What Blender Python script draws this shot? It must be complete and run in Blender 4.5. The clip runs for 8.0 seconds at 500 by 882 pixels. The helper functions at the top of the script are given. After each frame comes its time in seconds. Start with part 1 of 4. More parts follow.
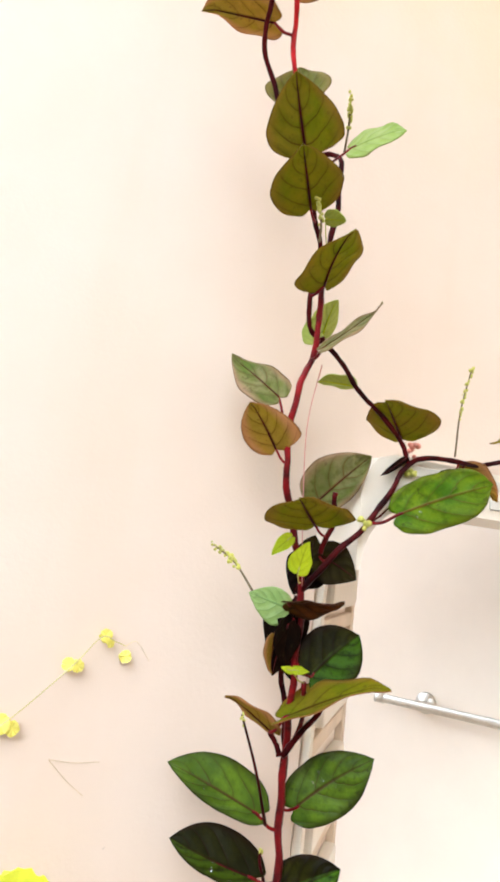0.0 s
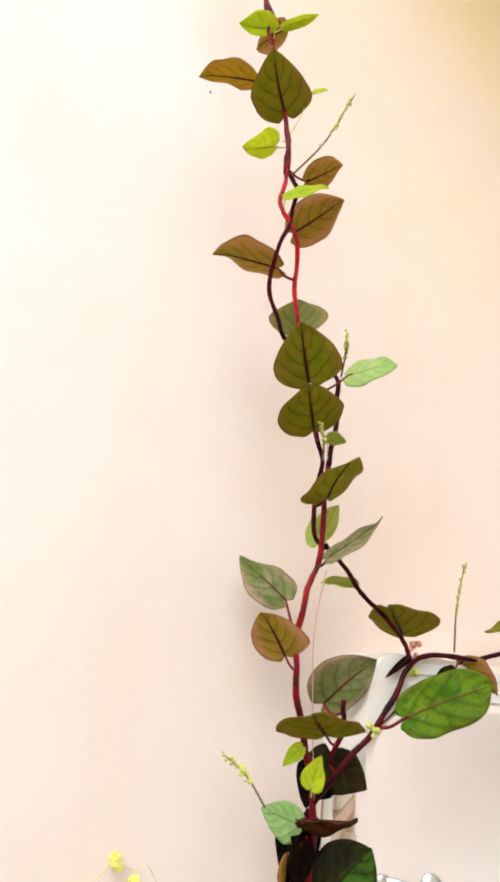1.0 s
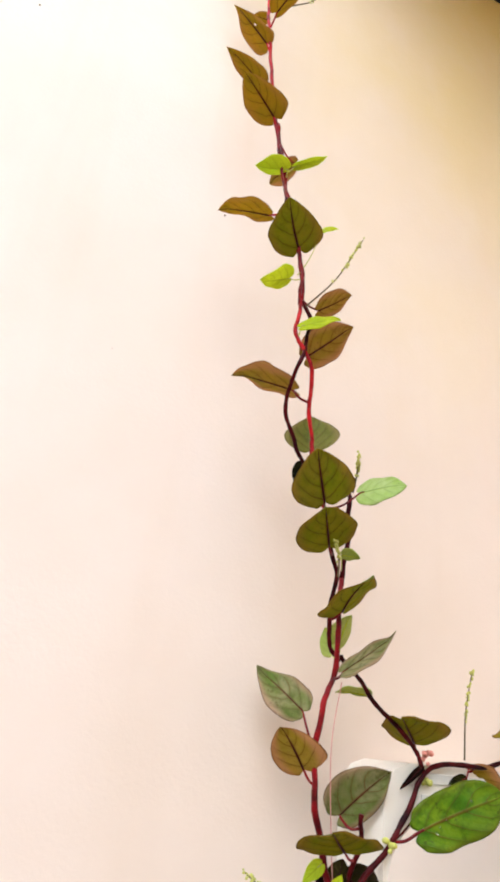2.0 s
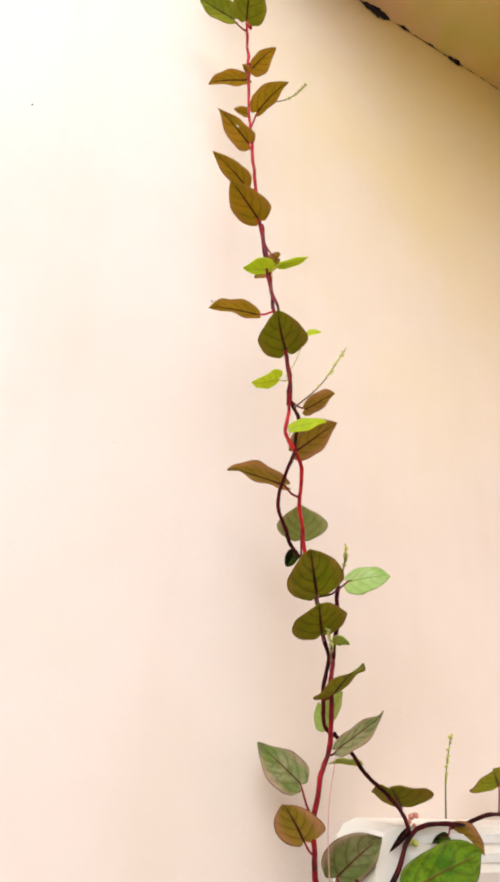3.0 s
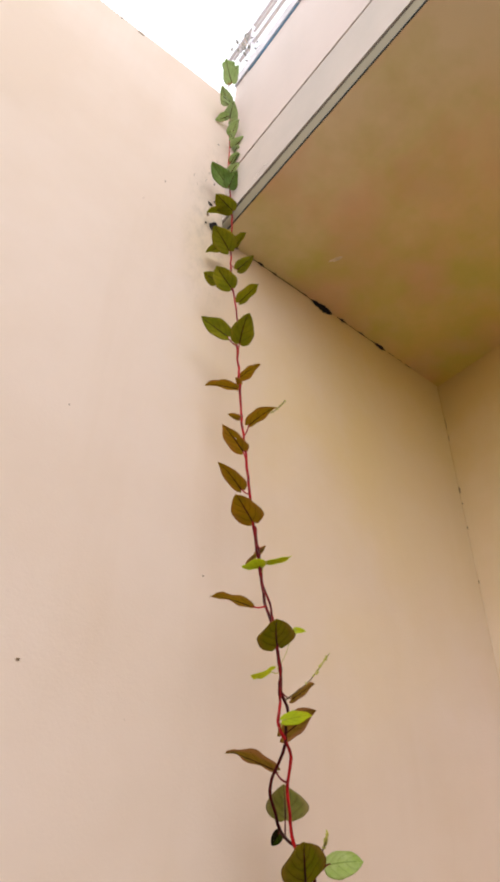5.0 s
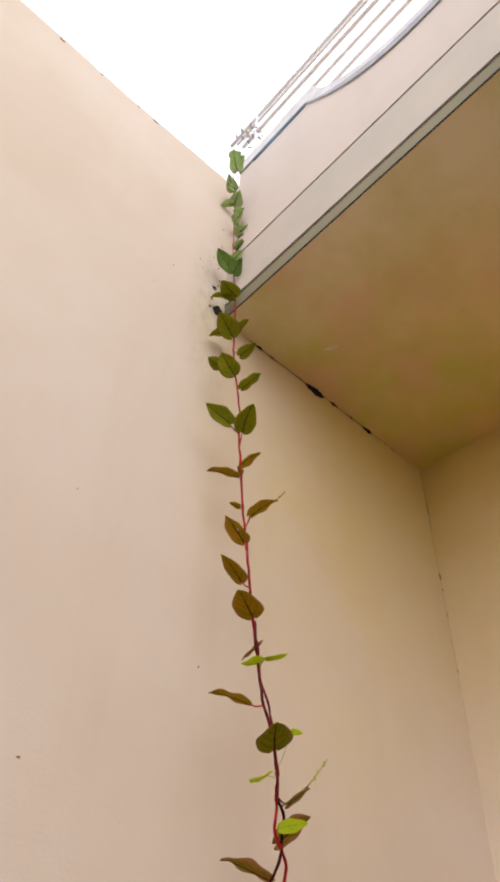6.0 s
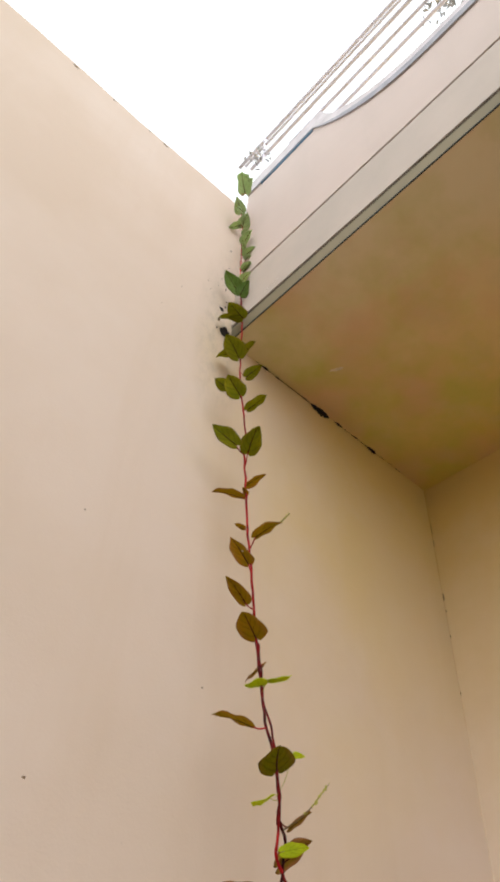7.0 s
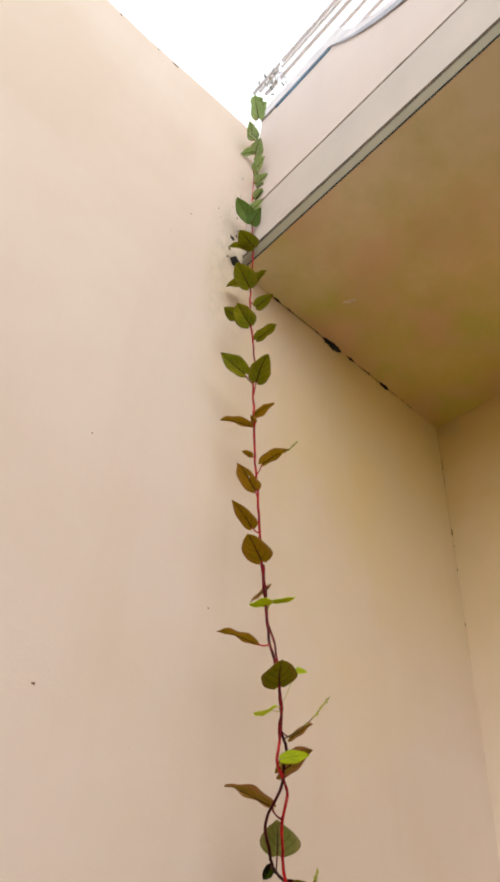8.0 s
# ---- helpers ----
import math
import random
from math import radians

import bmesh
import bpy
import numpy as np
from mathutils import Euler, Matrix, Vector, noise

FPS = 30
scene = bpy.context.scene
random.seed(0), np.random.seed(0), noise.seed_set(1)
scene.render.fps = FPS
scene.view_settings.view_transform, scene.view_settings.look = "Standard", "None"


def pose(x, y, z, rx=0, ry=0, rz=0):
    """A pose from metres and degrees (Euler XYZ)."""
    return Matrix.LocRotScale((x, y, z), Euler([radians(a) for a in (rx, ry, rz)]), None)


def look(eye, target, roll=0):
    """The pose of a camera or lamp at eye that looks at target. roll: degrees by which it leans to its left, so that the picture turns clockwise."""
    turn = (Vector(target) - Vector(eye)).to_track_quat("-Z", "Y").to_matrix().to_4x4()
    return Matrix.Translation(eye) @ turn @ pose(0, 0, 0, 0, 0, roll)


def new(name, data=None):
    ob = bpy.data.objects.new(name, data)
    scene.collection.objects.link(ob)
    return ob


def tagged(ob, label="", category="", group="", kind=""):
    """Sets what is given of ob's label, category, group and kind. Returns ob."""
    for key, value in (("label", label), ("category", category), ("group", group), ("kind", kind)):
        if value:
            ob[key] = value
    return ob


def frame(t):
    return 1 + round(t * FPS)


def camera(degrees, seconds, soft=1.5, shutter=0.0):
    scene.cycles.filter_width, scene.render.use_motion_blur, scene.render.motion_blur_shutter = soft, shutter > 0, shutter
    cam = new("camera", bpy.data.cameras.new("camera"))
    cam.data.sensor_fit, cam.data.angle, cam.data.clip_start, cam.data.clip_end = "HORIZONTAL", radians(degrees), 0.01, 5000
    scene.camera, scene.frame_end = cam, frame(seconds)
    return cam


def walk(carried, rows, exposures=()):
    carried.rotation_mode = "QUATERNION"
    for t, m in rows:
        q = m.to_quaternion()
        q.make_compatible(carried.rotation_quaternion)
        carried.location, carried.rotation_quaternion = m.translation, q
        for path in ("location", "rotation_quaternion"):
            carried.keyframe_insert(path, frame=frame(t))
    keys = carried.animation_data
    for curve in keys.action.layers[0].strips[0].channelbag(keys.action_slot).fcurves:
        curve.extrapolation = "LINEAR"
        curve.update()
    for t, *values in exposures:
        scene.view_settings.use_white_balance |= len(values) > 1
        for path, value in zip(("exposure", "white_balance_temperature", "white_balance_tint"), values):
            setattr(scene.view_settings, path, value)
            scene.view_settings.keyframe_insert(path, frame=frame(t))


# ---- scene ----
cam = camera(42.7, 8.0, soft=3.3)
PATH = [
    (0, (0.371, 0.448, 1.303), (1.089, 2.281, 1.66), 6.7),
    (0.5, (0.325, 0.421, 1.361), (1.062, 2.191, 1.933), 6.1),
    (1, (0.299, 0.403, 1.394), (1.018, 2.136, 2.086), 6.1),
    (1.5, (0.288, 0.372, 1.417), (0.973, 2.075, 2.211), 6.1),
    (1.7, (0.266, 0.365, 1.425), (0.961, 2.043, 2.261), 6.1),
    (3, (0.135, 0.263, 1.523), (0.931, 1.88, 2.389), 3.7),
    (3.5, (0.095, 0.166, 1.569), (0.956, 1.703, 2.517), 0.0),
    (4, (0.023, 0.118, 1.581), (0.896, 1.488, 2.748), 0.1),
    (4.5, (-0.106, 0.096, 1.586), (0.824, 1.355, 2.832), 1.7),
    (4.7, (-0.148, 0.092, 1.595), (0.772, 1.359, 2.839), 2.2),
    (5.8, (-0.334, 0.049, 1.662), (0.616, 1.172, 3.017), 3.0),
    (6, (-0.34, 0.059, 1.657), (0.592, 1.167, 3.038), 3.4),
    (6.5, (-0.368, 0.049, 1.662), (0.534, 1.132, 3.082), 4.6),
    (7, (-0.362, 0.037, 1.657), (0.537, 1.134, 3.067), 4.5),
    (7.5, (-0.347, 0.032, 1.65), (0.556, 1.191, 3.008), 3.5),
    (8, (-0.318, 0.056, 1.629), (0.627, 1.261, 2.915), 5.8),
]
EXPOSURES = [(0, 1.32, 5480, 4), (1.5, 1.19, 5450, 6), (3, 1.12, 5600, 7), (3.5, 1.13, 5710, 8), (4, 0.90, 5960, 11), (4.5, 0.57, 6200, 12), (6, 0.17, 6300, 9), (7, 0.1, 6300, 7), (8, 0.26, 6280, 7)]
walk(cam, [(t, look(eye, target, roll)) for t, eye, target, roll in PATH], EXPOSURES)

# ---- light: a bright overcast sky ----
world = bpy.data.worlds.new("overcast_sky")
scene.world = world
world.use_nodes = True
wn = world.node_tree.nodes
sky = wn.new("ShaderNodeTexSky")
sky.sky_type = "NISHITA"
sky.sun_disc = False
sky.sun_elevation, sky.sun_rotation = radians(38), radians(220)
sky.air_density, sky.dust_density, sky.ozone_density = 1.0, 6.0, 1.0
wn["Background"].inputs["Strength"].default_value = 0.15
veil = wn.new("ShaderNodeMix")            # cloud cover over the clear sky
veil.data_type = "RGBA"
veil.inputs[0].default_value = 0.85
veil.inputs[7].default_value = (10.6, 10.7, 10.9, 1)
world.node_tree.links.new(sky.outputs[0], veil.inputs[6])
world.node_tree.links.new(veil.outputs[2], wn["Background"].inputs["Color"])

sun_lamp = bpy.data.lights.new("sun", "SUN")
sun_lamp.energy, sun_lamp.angle, sun_lamp.color = 0.5, radians(50), (1.0, 0.95, 0.88)
sun = new("sun", sun_lamp)
sun.matrix_world = look((-5, -6, 6), (0, 0, 0))


# ---- materials ----
def mat(name):
    m = bpy.data.materials.new(name)
    m.use_nodes = True
    nt = m.node_tree
    return m, nt, nt.nodes["Principled BSDF"]


def mix_color(nt, fac, a, b):
    n = nt.nodes.new("ShaderNodeMix")
    n.data_type = "RGBA"
    for socket, v in ((n.inputs[0], fac), (n.inputs[6], a), (n.inputs[7], b)):
        if isinstance(v, bpy.types.NodeSocket):
            nt.links.new(v, socket)
        else:
            socket.default_value = v if isinstance(v, float) else (*v, 1)
    return n.outputs[2]


def math_node(nt, op, a, b=None, clamp=False):
    n = nt.nodes.new("ShaderNodeMath")
    n.operation, n.use_clamp = op, clamp
    for socket, v in ((n.inputs[0], a), (n.inputs[1], b)):
        if isinstance(v, bpy.types.NodeSocket):
            nt.links.new(v, socket)
        elif v is not None:
            socket.default_value = v
    return n.outputs[0]


def ramp(nt, value, lo, hi, a=0.0, b=1.0):
    n = nt.nodes.new("ShaderNodeMapRange")
    nt.links.new(value, n.inputs[0])
    for i, v in enumerate((lo, hi, a, b)):
        n.inputs[i + 1].default_value = v
    return n.outputs[0]


def noise_tex(nt, scale, detail=4.0, rough=0.55, coord="Object", stretch=None):
    tc = nt.nodes.new("ShaderNodeTexCoord")
    n = nt.nodes.new("ShaderNodeTexNoise")
    n.inputs["Scale"].default_value, n.inputs["Detail"].default_value, n.inputs["Roughness"].default_value = scale, detail, rough
    src = tc.outputs[coord]
    if stretch:
        mp = nt.nodes.new("ShaderNodeMapping")
        mp.inputs["Scale"].default_value = stretch
        nt.links.new(src, mp.inputs[0])
        src = mp.outputs[0]
    nt.links.new(src, n.inputs[0])
    return n.outputs[0]


def bump(nt, bsdf, height, strength, distance):
    n = nt.nodes.new("ShaderNodeBump")
    n.inputs["Strength"].default_value, n.inputs["Distance"].default_value = strength, distance
    nt.links.new(height, n.inputs["Height"])
    nt.links.new(n.outputs[0], bsdf.inputs["Normal"])


def plaster(name, color, dirty, rough=0.75, blotch=0.9, shade_tint=None):
    """Painted plaster: broad stains, faint streaks down the wall, fine trowel grain, tiny dark specks."""
    m, nt, b = mat(name)
    big = ramp(nt, noise_tex(nt, blotch, 5.0, 0.6), 0.40, 0.66)
    streak = ramp(nt, noise_tex(nt, 1.0, 4.0, 0.6, stretch=(5.0, 5.0, 0.5)), 0.5, 0.8, 0.0, 0.35)
    speck = ramp(nt, noise_tex(nt, 60.0, 2.0, 0.5), 0.80, 0.84, 0.0, 0.3)
    c = mix_color(nt, big, color, tuple(0.5 * x + 0.5 * y for x, y in zip(color, dirty)))
    c = mix_color(nt, streak, c, dirty)
    c = mix_color(nt, speck, c, (0.25, 0.2, 0.14))
    if shade_tint:                                      # yellow tint of the balcony's shade, ragged, painted into the wall colour
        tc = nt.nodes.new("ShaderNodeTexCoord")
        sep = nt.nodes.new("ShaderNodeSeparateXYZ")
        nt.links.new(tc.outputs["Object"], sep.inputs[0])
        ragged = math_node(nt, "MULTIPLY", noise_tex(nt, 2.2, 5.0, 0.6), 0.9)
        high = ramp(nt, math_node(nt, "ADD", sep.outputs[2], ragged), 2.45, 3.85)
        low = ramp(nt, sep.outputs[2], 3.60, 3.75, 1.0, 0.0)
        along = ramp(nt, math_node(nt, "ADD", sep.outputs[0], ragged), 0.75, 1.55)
        c = mix_color(nt, math_node(nt, "MULTIPLY", math_node(nt, "MULTIPLY", high, low), along), c, shade_tint)
        # grey grime where the balcony meets the wall
        dx = math_node(nt, "MULTIPLY", math_node(nt, "SUBTRACT", sep.outputs[0], 0.40), 7.5)
        dz = math_node(nt, "MULTIPLY", math_node(nt, "SUBTRACT", sep.outputs[2], 3.62), 1.7)
        far = math_node(nt, "ADD", math_node(nt, "MULTIPLY", dx, dx), math_node(nt, "MULTIPLY", dz, dz))
        smear = math_node(nt, "MULTIPLY", ramp(nt, far, 0.05, 1.0, 1.0, 0.0), ramp(nt, noise_tex(nt, 38.0, 6.0, 0.7, stretch=(1.0, 1.0, 0.5)), 0.46, 0.66, 0.14, 0.46))
        c = mix_color(nt, smear, c, (0.40, 0.34, 0.26))
    nt.links.new(c, b.inputs["Base Color"])
    b.inputs["Roughness"].default_value = rough
    h = math_node(nt, "ADD", noise_tex(nt, 14.0, 6.0, 0.6), math_node(nt, "MULTIPLY", noise_tex(nt, 160.0, 3.0), 0.25))
    bump(nt, b, h, 0.25, 0.004)
    return m


def plain(name, color, rough=0.5, metal=0.0, grain=30.0, spread=0.12, depth=0.001, gloss=0.5):
    m, nt, b = mat(name)
    n = noise_tex(nt, grain, 5.0)
    c = mix_color(nt, ramp(nt, n, 0.3, 0.7), tuple(x * (1 - spread) for x in color), tuple(min(1, x * (1 + spread)) for x in color))
    nt.links.new(c, b.inputs["Base Color"])
    b.inputs["Roughness"].default_value, b.inputs["Metallic"].default_value = rough, metal
    b.inputs["Specular IOR Level"].default_value = gloss
    bump(nt, b, n, 0.2, depth)
    return m


def leaf_material(name, color, other, vein, rough=0.42, through_color=(0.35, 0.4, 0.05), glow=0.3, edge=0.0, blush=None, rim_color=(0.10, 0.02, 0.012), gloss=0.16, mottle=1.0, rim_from=0.88, half=None):
    """One side of a leaf: u runs from base to tip, v from edge to edge (0.5 is the midrib)."""
    m, nt, b = mat(name)
    uv = nt.nodes.new("ShaderNodeUVMap")
    sep = nt.nodes.new("ShaderNodeSeparateXYZ")
    nt.links.new(uv.outputs[0], sep.inputs[0])
    u = sep.outputs[0]
    side = math_node(nt, "ABSOLUTE", math_node(nt, "SUBTRACT", math_node(nt, "MULTIPLY", sep.outputs[1], 2.0), 1.0))
    info = nt.nodes.new("ShaderNodeObjectInfo")
    shift = math_node(nt, "MULTIPLY", info.outputs["Random"], 40.0)

    def own_noise(scale, detail, rough_):
        n = nt.nodes.new("ShaderNodeTexNoise")
        n.noise_dimensions = "4D"
        tc = nt.nodes.new("ShaderNodeTexCoord")
        nt.links.new(tc.outputs["Object"], n.inputs["Vector"])
        nt.links.new(shift, n.inputs["W"])
        n.inputs["Scale"].default_value, n.inputs["Detail"].default_value, n.inputs["Roughness"].default_value = scale, detail, rough_
        return n.outputs[0]

    wob = math_node(nt, "MULTIPLY", own_noise(40.0, 2.0, 0.5), 0.13)
    curve = math_node(nt, "MULTIPLY", math_node(nt, "POWER", side, 1.25), 0.42)
    a = math_node(nt, "MULTIPLY", math_node(nt, "ADD", math_node(nt, "SUBTRACT", u, curve), wob), 4.3)
    tri = math_node(nt, "ABSOLUTE", math_node(nt, "SUBTRACT", math_node(nt, "FRACT", math_node(nt, "ADD", a, 8.0)), 0.5))
    lateral = ramp(nt, tri, 0.012, 0.05, 1.0, 0.0)
    lateral = math_node(nt, "MULTIPLY", lateral, ramp(nt, side, 0.55, 1.0, 0.85, 0.0))
    mid = ramp(nt, side, 0.02, 0.075, 1.0, 0.0)
    veins = math_node(nt, "MAXIMUM", lateral, mid)
    c = mix_color(nt, ramp(nt, own_noise(26.0, 5.0, 0.6), 0.40, 0.58), color, other)
    if half:                                      # folded blade: shade of one half put into its hue, from the midrib outwards
        c = mix_color(nt, ramp(nt, math_node(nt, "ADD", sep.outputs[1], math_node(nt, "MULTIPLY", own_noise(18.0, 3.0, 0.5), 0.16)), 0.56, 0.64, *half[1:]), c, half[0])
    if blush:                                     # a second hue in soft blotches
        c = mix_color(nt, ramp(nt, own_noise(13.0, 3.0, 0.55), 0.46, 0.62, 0.0, 0.85), c, blush)
    c = mix_color(nt, ramp(nt, own_noise(90.0, 6.0, 0.7), 0.48, 0.70, 0.0, 0.8 * mottle), c, tuple(0.30 * x for x in color))
    c = mix_color(nt, ramp(nt, own_noise(150.0, 3.0, 0.6), 0.60, 0.68, 0.0, 0.75 * mottle), c, (0.02, 0.015, 0.006))
    c = mix_color(nt, ramp(nt, tri, 0.05, 0.30, 0.45 * mottle, 0.0), c, tuple(0.45 * x for x in color))
    c = mix_color(nt, ramp(nt, info.outputs["Random"], 0.0, 1.0, 0.0, 0.45 * mottle), c, tuple(0.6 * x for x in other))
    if edge:
        rim = math_node(nt, "ADD", side, math_node(nt, "MULTIPLY", own_noise(22.0, 3.0, 0.5), 0.45))
        c = mix_color(nt, ramp(nt, rim, rim_from, rim_from + 0.36, 0.0, edge), c, rim_color)
        c = mix_color(nt, ramp(nt, side, 0.93, 1.0, 0.0, edge), c, tuple(0.5 * x for x in vein))
    worn = ramp(nt, own_noise(34.0, 3.0, 0.6), 0.35, 0.65, 0.25, 1.0)
    fade = math_node(nt, "MULTIPLY", math_node(nt, "MAXIMUM", math_node(nt, "MULTIPLY", lateral, worn), math_node(nt, "MULTIPLY", mid, ramp(nt, u, 0.3, 1.0, 1.0, 0.35))), 0.85)
    c = mix_color(nt, fade, c, vein)
    nt.links.new(c, b.inputs["Base Color"])
    b.inputs["Roughness"].default_value = rough
    b.inputs["Specular IOR Level"].default_value = gloss
    pucker = math_node(nt, "MULTIPLY", math_node(nt, "POWER", math_node(nt, "MULTIPLY", tri, 2.0), 0.5), 0.55)
    h = math_node(nt, "ADD", pucker, math_node(nt, "MULTIPLY", own_noise(70.0, 3.0, 0.5), 1.3))
    bump(nt, b, math_node(nt, "SUBTRACT", h, math_node(nt, "MULTIPLY", mid, 0.4)), 0.55, 0.0028)
    tr = nt.nodes.new("ShaderNodeBsdfTranslucent")
    nt.links.new(mix_color(nt, math_node(nt, "MULTIPLY", veins, 0.7), mix_color(nt, 0.45, through_color, c), vein), tr.inputs[0])
    mx = nt.nodes.new("ShaderNodeMixShader")
    mx.inputs[0].default_value = glow
    nt.links.new(b.outputs[0], mx.inputs[1])
    nt.links.new(tr.outputs[0], mx.inputs[2])
    nt.links.new(mx.outputs[0], nt.nodes["Material Output"].inputs[0])
    return m


WALL = plaster("cream_wall_paint", (0.80, 0.67, 0.575), (0.67, 0.52, 0.38), shade_tint=(0.76, 0.58, 0.23))


def soffit_paint():
    """Ochre ceiling paint, light from the open side painted in as grey olive."""
    m, nt, b = mat("side_lit_soffit_paint")
    tc = nt.nodes.new("ShaderNodeTexCoord")
    sep = nt.nodes.new("ShaderNodeSeparateXYZ")
    nt.links.new(tc.outputs["Object"], sep.inputs[0])
    broad = noise_tex(nt, 1.3, 4.0, 0.55)
    reach = ramp(nt, math_node(nt, "ADD", sep.outputs[0], math_node(nt, "MULTIPLY", broad, 0.8)), 0.85, 1.80)
    c = mix_color(nt, reach, (0.78, 0.66, 0.44), (0.74, 0.50, 0.12))
    c = mix_color(nt, ramp(nt, noise_tex(nt, 1.7, 5.0, 0.6), 0.45, 0.66, 0.0, 0.8), c, (0.54, 0.52, 0.10))
    c = mix_color(nt, ramp(nt, noise_tex(nt, 2.6, 3.0, 0.5), 0.46, 0.64, 0.0, 0.68), c, (0.75, 0.45, 0.28))
    c = mix_color(nt, ramp(nt, noise_tex(nt, 6.0, 6.0, 0.65), 0.5, 0.75, 0.0, 0.4), c, (0.66, 0.50, 0.30))
    nt.links.new(c, b.inputs["Base Color"])
    b.inputs["Roughness"].default_value = 0.8
    bump(nt, b, noise_tex(nt, 14.0, 6.0, 0.6), 0.25, 0.004)
    return m


SOFFIT = soffit_paint()
YARD = plaster("added_yard_wall", (0.38, 0.31, 0.21), (0.27, 0.21, 0.13))
# the end wall's copy of the cream paint, its shade tint deeper
WALL_TINTED = plaster("shade_tinted_cream_wall_paint", (0.81, 0.665, 0.53), (0.68, 0.53, 0.36), shade_tint=(0.66, 0.46, 0.15))
FASCIA = plaster("pink_cream_fascia_paint", (0.66, 0.55, 0.50), (0.52, 0.45, 0.40))
FASCIA_LOW = plaster("greyish_fascia_paint", (0.57, 0.49, 0.43), (0.42, 0.38, 0.33), 0.75, 2.0)
# dark albedo holds the shade of a downward-facing strip
DRIP = plaster("weathered_shaded_drip_band", (0.26, 0.22, 0.135), (0.13, 0.115, 0.065))
GROOVE = plain("dark_groove_line", (0.035, 0.036, 0.032), 0.9)
BROWN_EDGE = plain("dark_brown_edge_line", (0.10, 0.08, 0.055), 0.9, 0.0, 25.0, 0.5)
BLUE_GREY = plain("blue_grey_edge_paint", (0.34, 0.34, 0.38), 0.6, 0.0, 12.0, 0.25)
BLUE = plain("blue_edge_paint", (0.10, 0.25, 0.42), 0.6, 0.0, 9.0, 0.3)
COPING = plain("light_grey_coping", (0.66, 0.62, 0.64), 0.7, 0.0, 14.0, 0.15)
GROUND = plain("pale_concrete_ground", (0.24, 0.20, 0.145), 0.9, 0.0, 3.0, 0.25, 0.006)
WHITE = plain("white_enamel", (0.80, 0.73, 0.62), 0.45, 0.0, 9.0, 0.05)
TAN = plain("tan_shutter_paint", (0.70, 0.57, 0.43), 0.6, 0.0, 9.0, 0.12)
DOOR = plain("cream_white_door_paint", (0.86, 0.75, 0.63), 0.5, 0.0, 4.0, 0.05)
SLOT = plain("shaded_slot", (0.66, 0.62, 0.55), 0.7)
STEEL = plain("brushed_steel", (0.64, 0.61, 0.55), 0.35, 1.0, 80.0, 0.08)
# rail colour lightened to hold the glare of the sky behind
RAIL = plain("glare_pale_rail", (0.88, 0.85, 0.93), 0.75, 0.0, 6.0, 0.05, 0.0002, 0.1)
MOULD = plain("black_mould", (0.020, 0.012, 0.008), 0.95, 0.0, 60.0, 0.4)
RUST = plain("rusty_brown_stain", (0.22, 0.14, 0.07), 0.9, 0.0, 50.0, 0.4)


def stem_material(name, bright, dark, gloss):
    m, nt, b = mat(name)
    n = noise_tex(nt, 40.0, 4.0, 0.65)
    c = mix_color(nt, ramp(nt, n, 0.38, 0.60), dark, bright)
    c = mix_color(nt, ramp(nt, noise_tex(nt, 9.0, 2.0), 0.50, 0.68, 0.0, 0.8), c, dark)
    nt.links.new(c, b.inputs["Base Color"])
    b.inputs["Roughness"].default_value, b.inputs["Specular IOR Level"].default_value = 0.38, gloss
    bump(nt, b, noise_tex(nt, 120.0, 4.0), 0.4, 0.001)
    return m


STEM = stem_material("wine_red_stem", (0.235, 0.006, 0.009), (0.045, 0.003, 0.004), 0.16)
STEM_BRIGHT = stem_material("bright_red_stem", (0.50, 0.016, 0.018), (0.16, 0.004, 0.005), 0.10)
STEM_DARK = stem_material("dark_maroon_stem", (0.070, 0.005, 0.006), (0.014, 0.002, 0.003), 0.06)
SPIKE = plain("brown_flower_stalk", (0.12, 0.085, 0.03), 0.6, 0.0, 60.0, 0.3)
BUD = plain("yellow_green_buds", (0.50, 0.48, 0.085), 0.5, 0.0, 80.0, 0.25)
PINK = plain("pink_buds", (0.65, 0.25, 0.18), 0.5, 0.0, 80.0, 0.25)
STRING = plain("pink_thread", (0.65, 0.30, 0.25), 0.8, 0.0, 80.0, 0.2)
TWIG = plain("dry_straw_twig", (0.64, 0.50, 0.32), 0.8, 0.0, 60.0, 0.3)
YELLOW = plain("pale_yellow_leaf", (0.84, 0.75, 0.14), 0.55, 0.0, 60.0, 0.2)
# grey is lifted to carry the sky haze around the tufts
GREYGREEN_FAR = plain("haze_grey_foliage", (0.44, 0.43, 0.42), 0.7, 0.0, 30.0, 0.3)

WATER, _nt, _b = mat("water")
_b.inputs["Base Color"].default_value = (1, 1, 1, 1)
_b.inputs["Roughness"].default_value, _b.inputs["IOR"].default_value, _b.inputs["Transmission Weight"].default_value = 0.02, 1.33, 1.0
DARK_RIM = (0.016, 0.007, 0.005)
L_TOP = leaf_material("leaf_top_green", (0.042, 0.085, 0.004), (0.120, 0.200, 0.008), (0.050, 0.010, 0.005), 0.45, (0.15, 0.30, 0.010), 0.15, 0.65, (0.034, 0.050, 0.003), DARK_RIM, 0.17)
L_TOP_DARK = leaf_material("leaf_top_dark", (0.006, 0.006, 0.001), (0.018, 0.018, 0.002), (0.016, 0.005, 0.003), 0.45, (0.05, 0.08, 0.004), 0.08, 0.9, None, DARK_RIM, 0.06, 1.0, 0.88, ((0.065, 0.115, 0.003), 0.0, 0.8))
